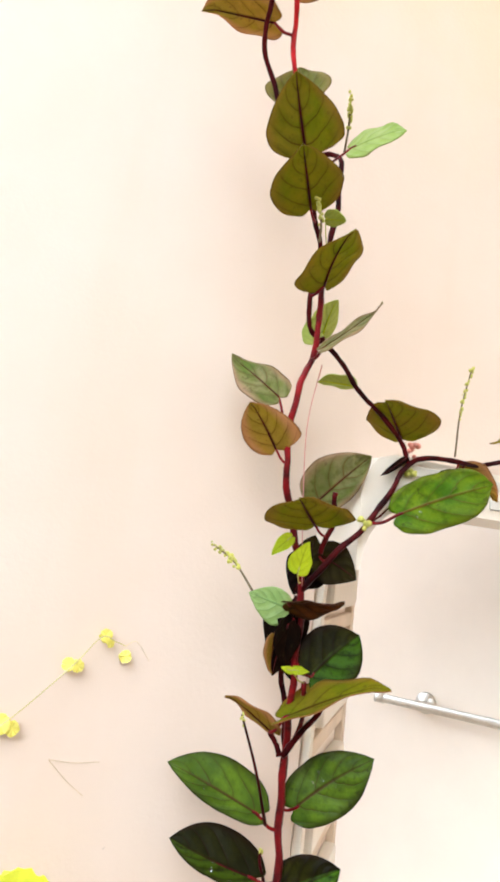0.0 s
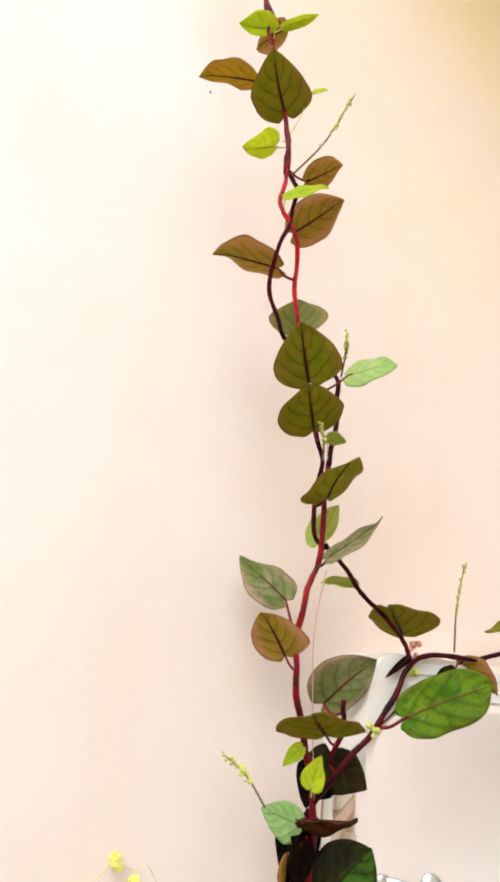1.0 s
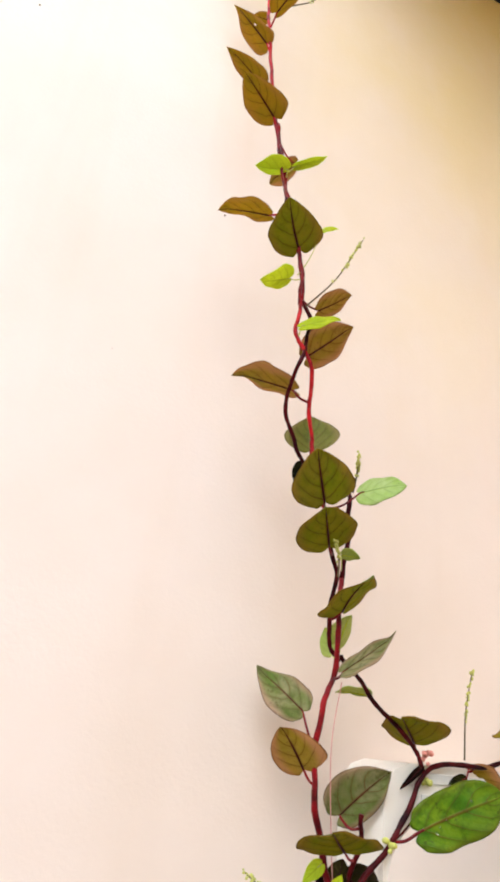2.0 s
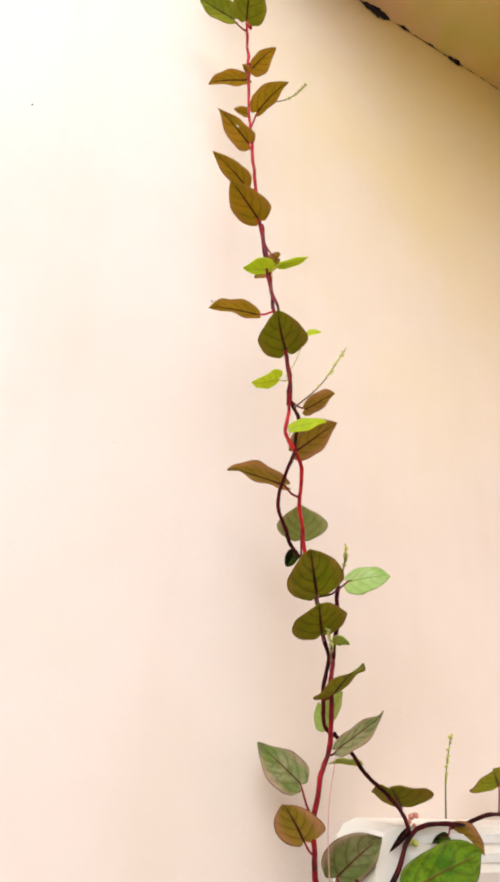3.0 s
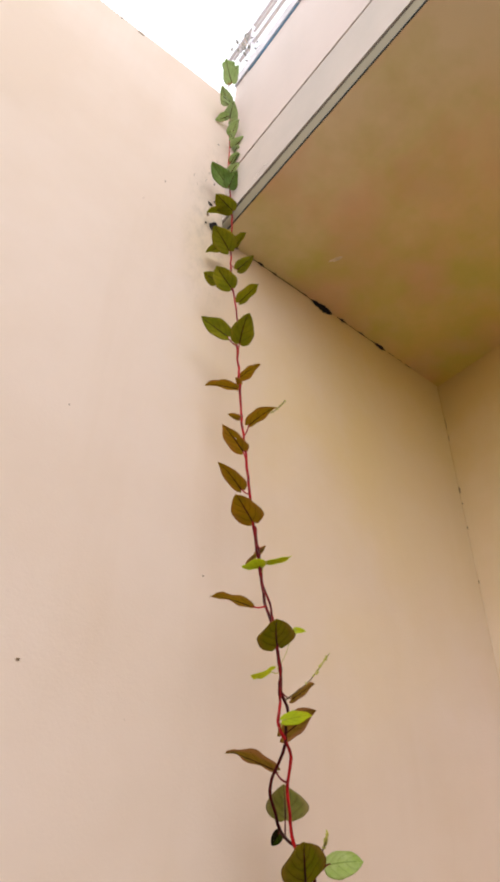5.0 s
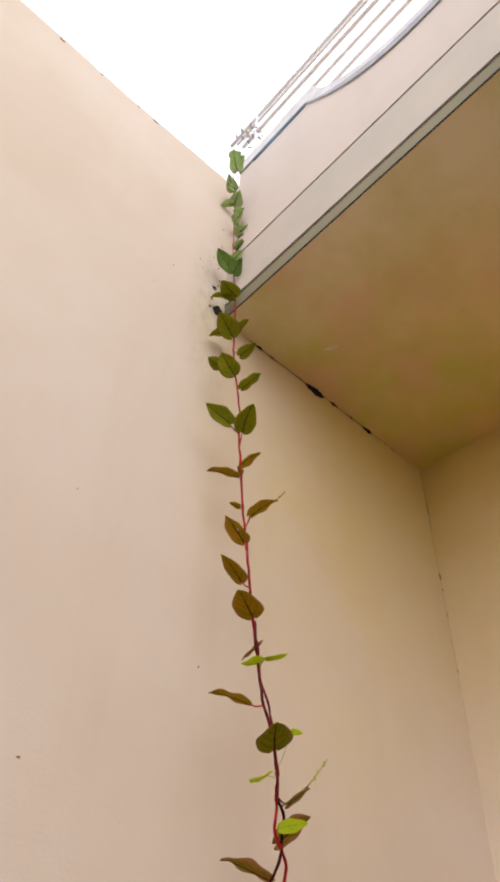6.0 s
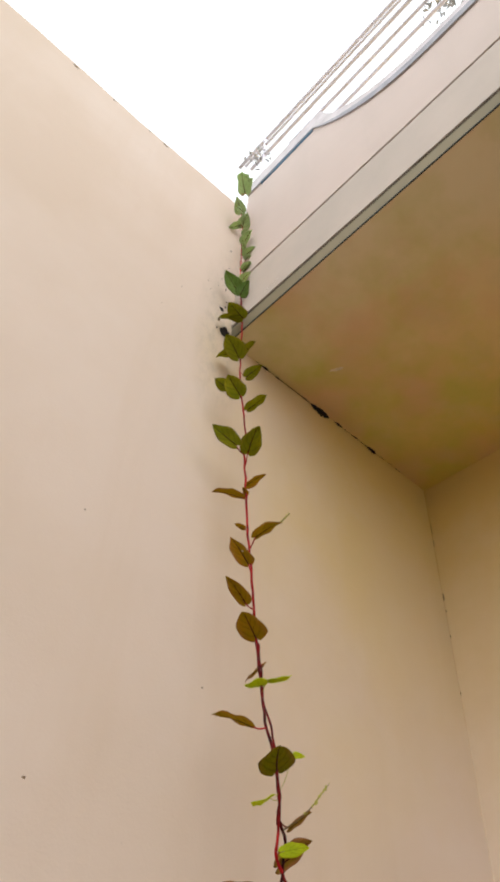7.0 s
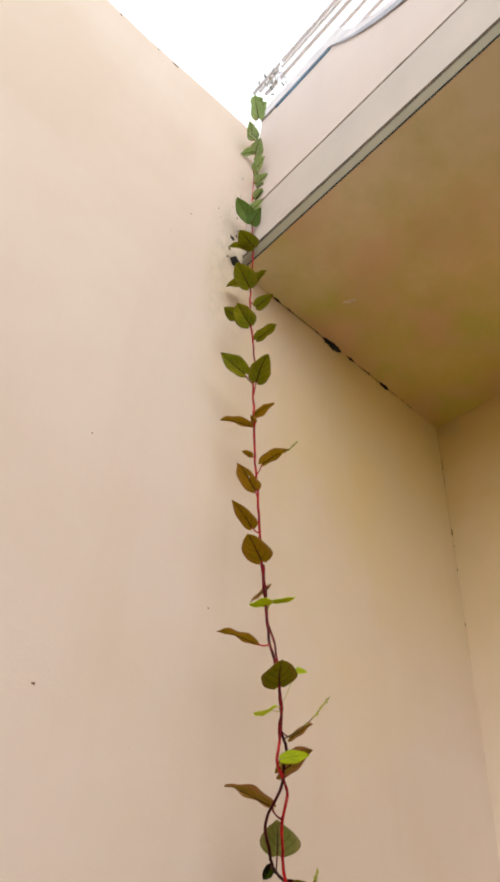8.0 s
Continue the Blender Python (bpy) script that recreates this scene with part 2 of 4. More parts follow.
L_TOP_HALF = leaf_material("leaf_top_half_shaded", (0.008, 0.007, 0.001), (0.026, 0.026, 0.002), (0.014, 0.005, 0.003), 0.45, (0.05, 0.08, 0.004), 0.08, 0.9, None, DARK_RIM, 0.06, 1.0, 0.88, ((0.050, 0.120, 0.004), 0.9, 0.0))
L_TOP_BRIGHT = leaf_material("leaf_top_bright", (0.0612, 0.1558, 0.002), (0.18, 0.2788, 0.005), (0.13, 0.06, 0.008), 0.45, (0.28, 0.45, 0.008), 0.2, 0.4, (0.09, 0.15, 0.003), (0.16, 0.13, 0.01), 0.14)
L_RUST = leaf_material("leaf_rust_red", (0.085, 0.024, 0.008), (0.15, 0.048, 0.012), (0.04, 0.006, 0.005), 0.55, (0.2, 0.05, 0.01), 0.1, 0.6, (0.06, 0.04, 0.006), DARK_RIM, 0.08)
L_THIN = leaf_material("leaf_thin_top", (0.10, 0.17, 0.006), (0.19, 0.24, 0.010), (0.06, 0.02, 0.01), 0.5, (0.90, 0.88, 0.42), 0.72, 0.3, None, DARK_RIM, 0.1, 0.4)
L_OLIVE = leaf_material("leaf_under_olive", (0.140, 0.172, 0.0030), (0.235, 0.212, 0.006), (0.050, 0.006, 0.005), 0.6, (0.50, 0.40, 0.012), 0.30, 0.7, (0.185, 0.145, 0.012), (0.27, 0.12, 0.030), 0.02, 0.6, 0.84)
L_GOLD = leaf_material("leaf_under_gold", (0.325, 0.205, 0.006), (0.44, 0.222, 0.010), (0.050, 0.006, 0.005), 0.6, (0.80, 0.50, 0.02), 0.36, 0.75, (0.41, 0.185, 0.016), (0.40, 0.16, 0.036), 0.02, 0.6, 0.78)
L_BROWN = leaf_material("leaf_under_brown", (0.31, 0.218, 0.012), (0.45, 0.240, 0.045), (0.050, 0.006, 0.005), 0.6, (0.70, 0.36, 0.10), 0.30, 0.9, (0.24, 0.22, 0.016), (0.50, 0.23, 0.10), 0.02, 0.7, 0.70)
L_PURPLE = leaf_material("leaf_under_purple", (0.016, 0.010, 0.003), (0.058, 0.050, 0.006), (0.02, 0.005, 0.004), 0.55, (0.08, 0.06, 0.008), 0.08, 0.5, (0.010, 0.005, 0.004), DARK_RIM, 0.08)
L_NEAR_BLACK = leaf_material("leaf_near_black", (0.003, 0.002, 0.0015), (0.008, 0.004, 0.002), (0.02, 0.004, 0.002), 0.7, (0.02, 0.01, 0.004), 0.04, 0.5, (0.022, 0.007, 0.003), (0.006, 0.003, 0.002), 0.03)
# grey tones stand for sky sheen on a green leaf
L_GREYGREEN = leaf_material("leaf_painted_sheen_green", (0.095, 0.155, 0.018), (0.235, 0.25, 0.085), (0.14, 0.05, 0.02), 0.4, (0.45, 0.50, 0.12), 0.24, 0.8, (0.36, 0.28, 0.15), (0.44, 0.25, 0.17), 0.10, 1.0)
# the whitish mint also carries sheen in its colour
L_PALE = leaf_material("leaf_pale_green", (0.26, 0.40, 0.085), (0.43, 0.55, 0.19), (0.18, 0.30, 0.08), 0.4, (0.5, 0.62, 0.18), 0.3, 0.1, (0.16, 0.30, 0.05), (0.2, 0.3, 0.08), 0.4, mottle=0.3)
L_FRESH = leaf_material("leaf_fresh_green", (0.32, 0.45, 0.085), (0.46, 0.55, 0.19), (0.20, 0.30, 0.03), 0.4, (0.45, 0.66, 0.05), 0.3, 0.2, (0.40, 0.50, 0.12), (0.25, 0.3, 0.04), 0.3, mottle=0.3)
L_LIME = leaf_material("leaf_lime", (0.54, 0.62, 0.008), (0.66, 0.72, 0.020), (0.34, 0.38, 0.01), 0.45, (0.92, 0.95, 0.04), 0.58, 0.1, (0.36, 0.52, 0.008), (0.4, 0.5, 0.02), mottle=0.3)
L_LIMEPALE = leaf_material("leaf_lime_pale", (0.40, 0.47, 0.10), (0.50, 0.55, 0.16), (0.30, 0.34, 0.08), 0.45, (0.8, 0.85, 0.2), 0.45, 0.1, (0.30, 0.40, 0.05), (0.4, 0.4, 0.1), mottle=0.3)
L_YOUNG = leaf_material("leaf_under_young", (0.185, 0.195, 0.008), (0.29, 0.265, 0.014), (0.07, 0.02, 0.008), 0.55, (0.60, 0.58, 0.02), 0.36, 0.5, (0.15, 0.19, 0.008), (0.34, 0.21, 0.03), 0.02, 0.5)
# sky glare over the tip is mixed into these pale greens
L_FAINT = leaf_material("leaf_tip_haze_pale", (0.36, 0.55, 0.27), (0.50, 0.65, 0.38), (0.20, 0.20, 0.11), 0.55, (0.80, 0.95, 0.62), 0.62, 0.3, None, (0.32, 0.36, 0.18), 0.1, mottle=0.3)
L_TIPGREEN = leaf_material("leaf_green_near_tip", (0.13, 0.24, 0.045), (0.22, 0.33, 0.085), (0.08, 0.05, 0.02), 0.55, (0.45, 0.62, 0.14), 0.40, 0.4, (0.10, 0.20, 0.03), (0.09, 0.13, 0.03), 0.1, mottle=0.5)
L_DUSK = leaf_material("leaf_under_dusky", (0.13, 0.155, 0.016), (0.23, 0.22, 0.045), (0.12, 0.05, 0.02), 0.45, (0.50, 0.50, 0.10), 0.30, 0.6, (0.20, 0.19, 0.04), (0.36, 0.24, 0.10), 0.2, 0.7)
# kind of leaf: material of the upper side, of the lower side, and whether the upper side is turned outward
KINDS = {
    "green": (L_TOP, L_OLIVE, True), "green_dark": (L_TOP_DARK, L_PURPLE, True), "green_bright": (L_TOP_BRIGHT, L_THIN, True),
    "purple_top": (L_TOP_HALF, L_PURPLE, True), "rust": (L_RUST, L_RUST, True), "olive_top": (L_OLIVE, L_BROWN, True), "olive": (L_THIN, L_OLIVE, False),
    "brown": (L_THIN, L_BROWN, False), "purple": (L_TOP_DARK, L_PURPLE, False), "greygreen": (L_THIN, L_GREYGREEN, False), "gold": (L_THIN, L_GOLD, False), "near_black": (L_NEAR_BLACK, L_NEAR_BLACK, False), "tip": (L_THIN, L_FAINT, False), "tipgreen": (L_THIN, L_TIPGREEN, False),
    "pale": (L_PALE, L_PALE, True), "paletop": (L_FRESH, L_THIN, True), "lime": (L_LIME, L_LIME, True),
    "limepale": (L_THIN, L_LIMEPALE, False), "leafgreen": (L_THIN, L_YOUNG, False), "dusky": (L_THIN, L_DUSK, False),
}
LEAF_LABEL = {
    "green": "glossy green heart-shaped leaf with reddish midrib", "green_dark": "dark green leaf, one half shaded in its colour",
    "green_bright": "large bright green puckered leaf", "purple_top": "folded dark leaf, purple half shaded in its colour, other half green", "rust": "rust-red narrow leaf", "olive_top": "olive leaf seen nearly edge on",
    "olive": "olive leaf underside with dark red veins", "brown": "bronze brown leaf with red veins", "purple": "dark purple leaf",
    "greygreen": "grey-green leaf with a pale sheen put into its colour", "pale": "pale mint green leaf", "paletop": "fresh green rounded leaf", "gold": "golden olive leaf with red veins",
    "near_black": "near-black brown leaf", "tip": "small leaf near the tip, sky haze put into its pale green", "tipgreen": "small green leaf near the tip", "lime": "young lime green leaf",
    "limepale": "pale yellow-green leaf", "leafgreen": "young mid-green leaf", "dusky": "dusky green leaf behind the stem",
}


# ---- building helpers ----
def mesh_ob(name, bm, materials, smooth=False):
    me = bpy.data.meshes.new(name)
    bm.normal_update()
    bm.to_mesh(me)
    bm.free()
    for m in materials if isinstance(materials, (list, tuple)) else [materials]:
        me.materials.append(m)
    if smooth:
        me.polygons.foreach_set("use_smooth", [True] * len(me.polygons))
    return new(name, me)


def part(name, bm, material, parent, label="", smooth=False, local=None, inner=False):
    """One mesh under a thing. The bmesh is in world space, or in its own space with the pose local, or (inner) in its parent's space."""
    ob = mesh_ob(name, bm, material, smooth)
    ob.parent = parent
    if not inner:
        ob.matrix_parent_inverse = HOME[parent.name].inverted()
    ob.matrix_basis = local or Matrix()
    HOME[ob.name] = local or Matrix()
    if label:
        tagged(ob, label)
    return ob


HOME = {}


def thing(name, at, label, category, group="", kind=""):
    ob = new(name)
    ob.empty_display_size = 0.05
    ob.location = at
    HOME[ob.name] = Matrix.Translation(at)
    return tagged(ob, label, category, group, kind)


def add_box(bm, lo, hi, bevel=0.0):
    v = bmesh.ops.create_cube(bm, size=1.0)["verts"]
    for q in v:
        q.co = Vector([(a + b) / 2 + c * (b - a) for a, b, c in zip(lo, hi, q.co)])
    if bevel:
        edges = list({e for q in v for e in q.link_edges})
        bmesh.ops.bevel(bm, geom=edges, offset=bevel, segments=2, affect="EDGES", profile=0.6)


def box(lo, hi, bevel=0.0):
    bm = bmesh.new()
    add_box(bm, lo, hi, bevel)
    return bm


def spline(points, n):
    """A smooth line through the points, n steps between each two."""
    p = [Vector(q) for q in points]
    p = [2 * p[0] - p[1]] + p + [2 * p[-1] - p[-2]]
    out = []
    for a, b, c, d in zip(p, p[1:], p[2:], p[3:]):
        for i in range(n):
            t = i / n
            out.append(0.5 * (2 * b + (c - a) * t + (2 * a - 5 * b + 4 * c - d) * t * t + (3 * b - a - 3 * c + d) * t ** 3))
    return out + [p[-2]]


def add_tube(bm, line, r0, r1, sides=8, knots=0.0, seed=0):
    rnd = random.Random(seed)
    rings, side = [], None
    for i, q in enumerate(line):
        d = (line[min(i + 1, len(line) - 1)] - line[max(i - 1, 0)]).normalized()
        if side is None:
            side = d.orthogonal().normalized()
        side = (side - side.dot(d) * d).normalized()
        other = d.cross(side)
        k = i / max(1, len(line) - 1)
        r = (r0 + (r1 - r0) * k) * (1 + knots * rnd.uniform(-1, 1))
        rings.append([bm.verts.new(q + r * (math.cos(a) * side + math.sin(a) * other)) for a in [2 * math.pi * j / sides for j in range(sides)]])
    for a, b in zip(rings, rings[1:]):
        for j in range(sides):
            bm.faces.new((a[j], a[(j + 1) % sides], b[(j + 1) % sides], b[j]))
    bm.faces.new(list(reversed(rings[0])))
    bm.faces.new(rings[-1])


def add_ball(bm, at, r, stretch=1.0, seg=8):
    v = bmesh.ops.create_uvsphere(bm, u_segments=seg, v_segments=max(4, seg - 2), radius=r)["verts"]
    for q in v:
        q.co = Vector((q.co.x, q.co.y, q.co.z * stretch)) + Vector(at)


# ---- the setting ----
WY, BX, SZ = 1.17, 1.575, 3.525          # face of the long wall, face of the end wall, height of the soffit
bm = bmesh.new()
bmesh.ops.create_grid(bm, x_segments=8, y_segments=8, size=150)
tagged(mesh_ob("ground", bm, GROUND), "pale worn concrete ground of the yard", "ground", kind="structure")

# the long wall with an opening behind the slotted frame
OX0, OX1, OZ0, OZ1 = 0.763, 1.50, 0.55, 1.42
bm = bmesh.new()
add_box(bm, (-6.0, WY, 0), (OX0, WY + 0.2, 4.44))
add_box(bm, (OX0, WY, 0), (OX1, WY + 0.2, OZ0))
add_box(bm, (OX0, WY, OZ1), (OX1, WY + 0.2, 4.44))
add_box(bm, (OX1, WY, 0), (4.0, WY + 0.2, 4.44))
wall = tagged(mesh_ob("wall_north", bm, WALL), "tall cream plaster wall with faint stains and a painted yellow shade tint", "wall", kind="structure")
# its uneven, crumbly top edge
bm = bmesh.new()
xs = np.linspace(-6.0, 0.4305, 130)
top_z = [4.500 + 0.040 * max(0.0, (x + 0.5) / 0.9) ** 2 * (x > -0.5) + 0.010 * noise.noise((x * 3.1, 0, 0)) + 0.006 * noise.noise((x * 14.0, 3, 0)) for x in xs]
lower = [[bm.verts.new((x, WY + dy, 4.44)) for dy in (0.0, 0.2)] for x in xs]
upper = [[bm.verts.new((x, WY + dy, z)) for dy in (0.0, 0.2)] for x, z in zip(xs, top_z)]
for i in range(len(xs) - 1):
    bm.faces.new((lower[i][0], lower[i + 1][0], upper[i + 1][0], upper[i][0]))
    bm.faces.new((lower[i + 1][1], lower[i][1], upper[i][1], upper[i + 1][1]))
    bm.faces.new((upper[i][0], upper[i + 1][0], upper[i + 1][1], upper[i][1]))
tagged(mesh_ob("wall_top", bm, WALL), "rough uneven top edge of the cream wall", "wall", kind="structure")

tagged(mesh_ob("wall_east", box((BX, -4.0, 0), (BX + 0.2, WY + 0.1, SZ + 0.05)), WALL_TINTED), "cream end wall under the balcony, yellow shade tint in its paint", "wall", kind="structure")
# the plaster is rounded out in the corner of the two walls
bm = bmesh.new()
CR = 0.005
arc = [(BX - CR + CR * math.sin(a), WY - CR + CR * math.cos(a)) for a in [math.pi / 2 * i / 14 for i in range(15)]]
foot = [bm.verts.new((x - 0.0006, y - 0.0006, 0.0)) for x, y in arc]
head = [bm.verts.new((v.co.x, v.co.y, SZ + 0.03)) for v in foot]
for i in range(14):
    bm.faces.new((foot[i + 1], foot[i], head[i], head[i + 1])).smooth = True
tagged(mesh_ob("wall_corner", bm, WALL_TINTED), "rounded cream plaster corner with a painted yellow shade tint", "wall", kind="structure")
# added out of view to close the yard and cut low sky light
tagged(mesh_ob("unseen_wall_south", box((-6.0, -4.2, 0), (BX + 0.2, -4.0, 3.1)), YARD), "unseen grey-brown wall added to cut low sky light", "wall", kind="structure")
tagged(mesh_ob("unseen_wall_west", box((-6.2, -4.2, 0), (-6.0, WY + 0.2, 3.1)), YARD), "unseen grey-brown wall added to cut low sky light", "wall", kind="structure")

# ---- the balcony: slab, drip band, fascia with a groove, scooped parapet with rails ----
FX = 0.432
SKEW = 0.004          # the front runs slightly out of square
FZ, GZ = 3.605, 3.902          # foot of the fascia, its groove


def skewed(bm):
    for v in bm.verts:
        v.co.x += SKEW * (WY - v.co.y)
    return bm


def raised(bm):
    """The soffit climbs a little towards the yard."""
    for v in bm.verts:
        if v.co.z < SZ + 0.02:
            v.co.z += 0.007 * (WY - v.co.y)
    return bm


balcony = thing("balcony", (FX, WY, SZ), "cream balcony with a grooved fascia, scooped parapet and pale rails", "balcony", kind="structure")
tagged(mesh_ob("ceiling", skewed(raised(box((FX + 0.008, -4.0, SZ), (BX + 0.25, WY + 0.1, SZ + 0.1)))), SOFFIT), "stained ochre-cream soffit with open-side light painted in", "ceiling", kind="structure")
YN, YF = WY - 0.003, -4.0
part("drip_band", skewed(raised(box((FX + 0.0045, YF, SZ + 0.008), (FX + 0.0075, YN, FZ - 0.004)))), DRIP, balcony, "weathered grey-green drip band with its shade put into the colour")
# dark strip drawn in place of the drip groove
part("drip_edge", skewed(raised(box((FX + 0.004, YF, SZ + 0.001), (FX + 0.0075, YN, SZ + 0.0075)))), GROOVE, balcony, "thin dark edge line")
# brown line along the foot of the fascia
part("drip_edge", skewed(box((FX + 0.0035, YF, FZ - 0.0036), (FX + 0.12, YN, FZ + 0.0066))), BROWN_EDGE, balcony, "thin dark edge line")
part("lower_fascia", skewed(box((FX, YF, FZ + 0.007), (FX + 0.12, YN, GZ - 0.0115))), FASCIA_LOW, balcony)
part("groove", skewed(box((FX + 0.012, YF, GZ - 0.0112), (FX + 0.12, YN, GZ + 0.0047))), GROOVE, balcony, "thin dark groove")


def scoop(y):
    """Foot of the coping: straight along the ends of the parapet, scooped out between them."""
    u = max((y - 0.1) / 0.63, (-1.3 - y) / 0.63, 0.0)
    return 4.320 + 0.380 * min(1.0, u) ** 2.6


def coping_top(y):
    u = max((y - 0.1) / 0.63, (-1.3 - y) / 0.63, 0.0)
    return min(4.825, scoop(y) + 0.115 + 0.075 * max(0.0, (u - 0.80) / 0.12) ** 2)


def band(y):
    """Height of the blue-grey painted band along the coping: broad in the scoop, a thin line along the ends."""
    u = max((y - 0.1) / 0.63, (-1.3 - y) / 0.63, 0.0)
    return 0.004 + 0.042 * min(1.0, max(0.0, (1.0 - u) * 2.6))


def lofted(profile):
    """A closed strip along the balcony front whose cross-section at y is profile(y)."""
    bm = bmesh.new()
    cols = [[bm.verts.new((x, y, z)) for x, z in profile(y)] for y in line_y]
    for a, b in zip(cols, cols[1:]):
        for j in range(len(a)):
            k = (j + 1) % len(a)
            bm.faces.new((a[j], b[j], b[k], a[k]))
    bm.faces.new(cols[0])
    bm.faces.new(list(reversed(cols[-1])))
    bmesh.ops.recalc_face_normals(bm, faces=bm.faces)
    return skewed(bm)


line_y = sorted(set(np.round(np.concatenate([np.linspace(YF, -1.95, 5), np.linspace(-1.95, -1.25, 50), np.linspace(-1.25, 0.1, 8), np.linspace(0.1, 0.75, 60), np.linspace(0.75, YN, 5)]), 4)))
part("parapet", lofted(lambda y: ((FX, GZ + 0.005), (FX, scoop(y)), (FX + 0.12, scoop(y)), (FX + 0.12, GZ + 0.005))), FASCIA, balcony)
part("coping", lofted(lambda y: ((FX - 0.004, scoop(y) + 0.001), (FX - 0.006, scoop(y) + 0.006), (FX - 0.006, coping_top(y) - 0.012), (FX - 0.001, coping_top(y)), (FX + 0.124, coping_top(y)), (FX + 0.132, scoop(y) + 0.001))), COPING, balcony, "light grey rounded coping")
part("edge_stripe", lofted(lambda y: ((FX - 0.0085, scoop(y) - 0.003), (FX - 0.0085, scoop(y) + band(y)), (FX - 0.0064, scoop(y) + band(y)), (FX - 0.0064, scoop(y) - 0.003))), BLUE_GREY, balcony, "blue-grey painted edge line")
part("edge_stripe", skewed(box((FX - 0.0050, 0.735, 4.682), (FX - 0.0008, 1.07, 4.6965))), BLUE, balcony, "bright blue painted edge line")
for z, r, y0 in ((5.53, 0.011, 1.38), (5.44, 0.008, 1.32), (5.295, 0.011, 1.26), (5.065, 0.009, 0.95), (4.855, 0.009, 0.80)):
    bm = bmesh.new()
    add_tube(bm, [Vector((FX + 0.06, y, z)) for y in np.linspace(y0, YF, 24)], r, r, 10)
    part("rail", skewed(bm), RAIL, balcony, "metal rail, sky glare put into its pale colour", True)
for y in (1.15, -1.75, -3.8):
    bm = bmesh.new()
    add_tube(bm, [Vector((FX + 0.06, y, z)) for z in (4.82, 5.0, 5.20, 5.53)], 0.009, 0.009, 10)
    part("rail_post", skewed(bm), RAIL, balcony, "", True)

# dark mould in the joint between wall and soffit
rnd = random.Random(4)


def joint_mould(x0, x1, depth, drop):
    bm = bmesh.new()
    n = 14
    rows = []
    for i in range(n + 1):
        k = i / n
        x = x0 + (x1 - x0) * k
        w = math.sin(math.pi * k) ** 0.7 * (0.7 + 0.5 * rnd.random()) + 0.04
        rows.append([bm.verts.new(q) for q in ((x, WY - depth * w, SZ - 0.002), (x, WY - 0.002, SZ - 0.003), (x, WY - 0.003, SZ - drop * w))])
    for a, b in zip(rows, rows[1:]):
        bm.faces.new((a[0], b[0], b[1], a[1]))
        bm.faces.new((a[1], b[1], b[2], a[2]))
    return tagged(mesh_ob("joint_crack", bm, MOULD), "black mouldy crack along the wall and soffit joint", "crack", kind="structure")


for x0, x1, depth, drop in ((0.490, 0.512, 0.008, 0.010), (0.565, 0.590, 0.003, 0.003), (0.590, 0.630, 0.008, 0.008), (0.655, 0.690, 0.006, 0.008), (0.62, 0.70, 0.003, 0.003), (0.69, 0.79, 0.004, 0.004), (0.79, 0.845, 0.006, 0.006),
                            (0.845, 0.960, 0.012, 0.030), (0.985, 1.04, 0.008, 0.010), (1.05, 1.18, 0.0035, 0.005), (1.10, 1.13, 0.006, 0.006), (1.18, 1.25, 0.009, 0.016), (1.27, 1.30, 0.003, 0.004), (1.325, 1.345, 0.004, 0.004), (1.37, 1.40, 0.003, 0.003)):
    joint_mould(x0, x1, depth, drop)


def wall_mark(x, z, w, h, seed, y=None, paint=RUST):
    """A small dark chip or stain with a ragged outline on the long wall, or on the end wall at the given y."""
    q = random.Random(seed)
    bm = bmesh.new()
    ring = [(math.cos(a) * k * w * 0.6, math.sin(a) * k * h * 0.7) for a, k in [(2 * math.pi * i / 12, q.uniform(0.5, 1.0)) for i in range(12)]]
    for out_ in (0.0012, 0.0):
        vs = [bm.verts.new((x + u, WY - 0.0006 - out_, z + v) if y is None else (BX - 0.0006 - out_, y + u, z + v)) for u, v in ring]
        bm.faces.new(vs)
    bmesh.ops.recalc_face_normals(bm, faces=bm.faces)
    tagged(mesh_ob("wall_stain", bm, paint), "small brown chip in the wall paint", "stain", kind="structure")


for i, (x, z, w, h) in enumerate(((0.483, 2.271, 0.004, 0.004), (0.130, 1.996, 0.008, 0.004), (0.20, 3.62, 0.004, 0.005), (0.30, 3.78, 0.003, 0.012), (0.318, 3.74, 0.003, 0.007), (0.375, 3.60, 0.012, 0.016),
                                  (0.096, 2.555, 0.003, 0.004), (0.144, 3.456, 0.003, 0.006))):
    wall_mark(x, z, w, h, i)
for i, (y, z, w, h) in enumerate(((1.11, 2.20, 0.003, 0.03), (1.10, 2.05, 0.003, 0.02))):
    wall_mark(0, z, w, h, 40 + i, y)


def corner_mark(z, w, h, seed):
    """A thin brown mark in the rounded corner between the two walls."""
    q = random.Random(seed)
    bm = bmesh.new()
    k, e = math.sqrt(0.5), CR * (1 - math.sqrt(0.5))
    ring = [(math.cos(a) * f * w, math.sin(a) * f * h) for a, f in [(2 * math.pi * i / 12, q.uniform(0.5, 1.0)) for i in range(12)]]
    for out_ in (0.0028, 0.0008):
        bm.faces.new([bm.verts.new((BX - e - k * out_ + k * u, WY - e - k * out_ - k * u, z + v)) for u, v in ring])
    bmesh.ops.recalc_face_normals(bm, faces=bm.faces)
    tagged(mesh_ob("wall_stain", bm, RUST), "thin brown mark in the rounded wall corner", "stain", kind="structure")


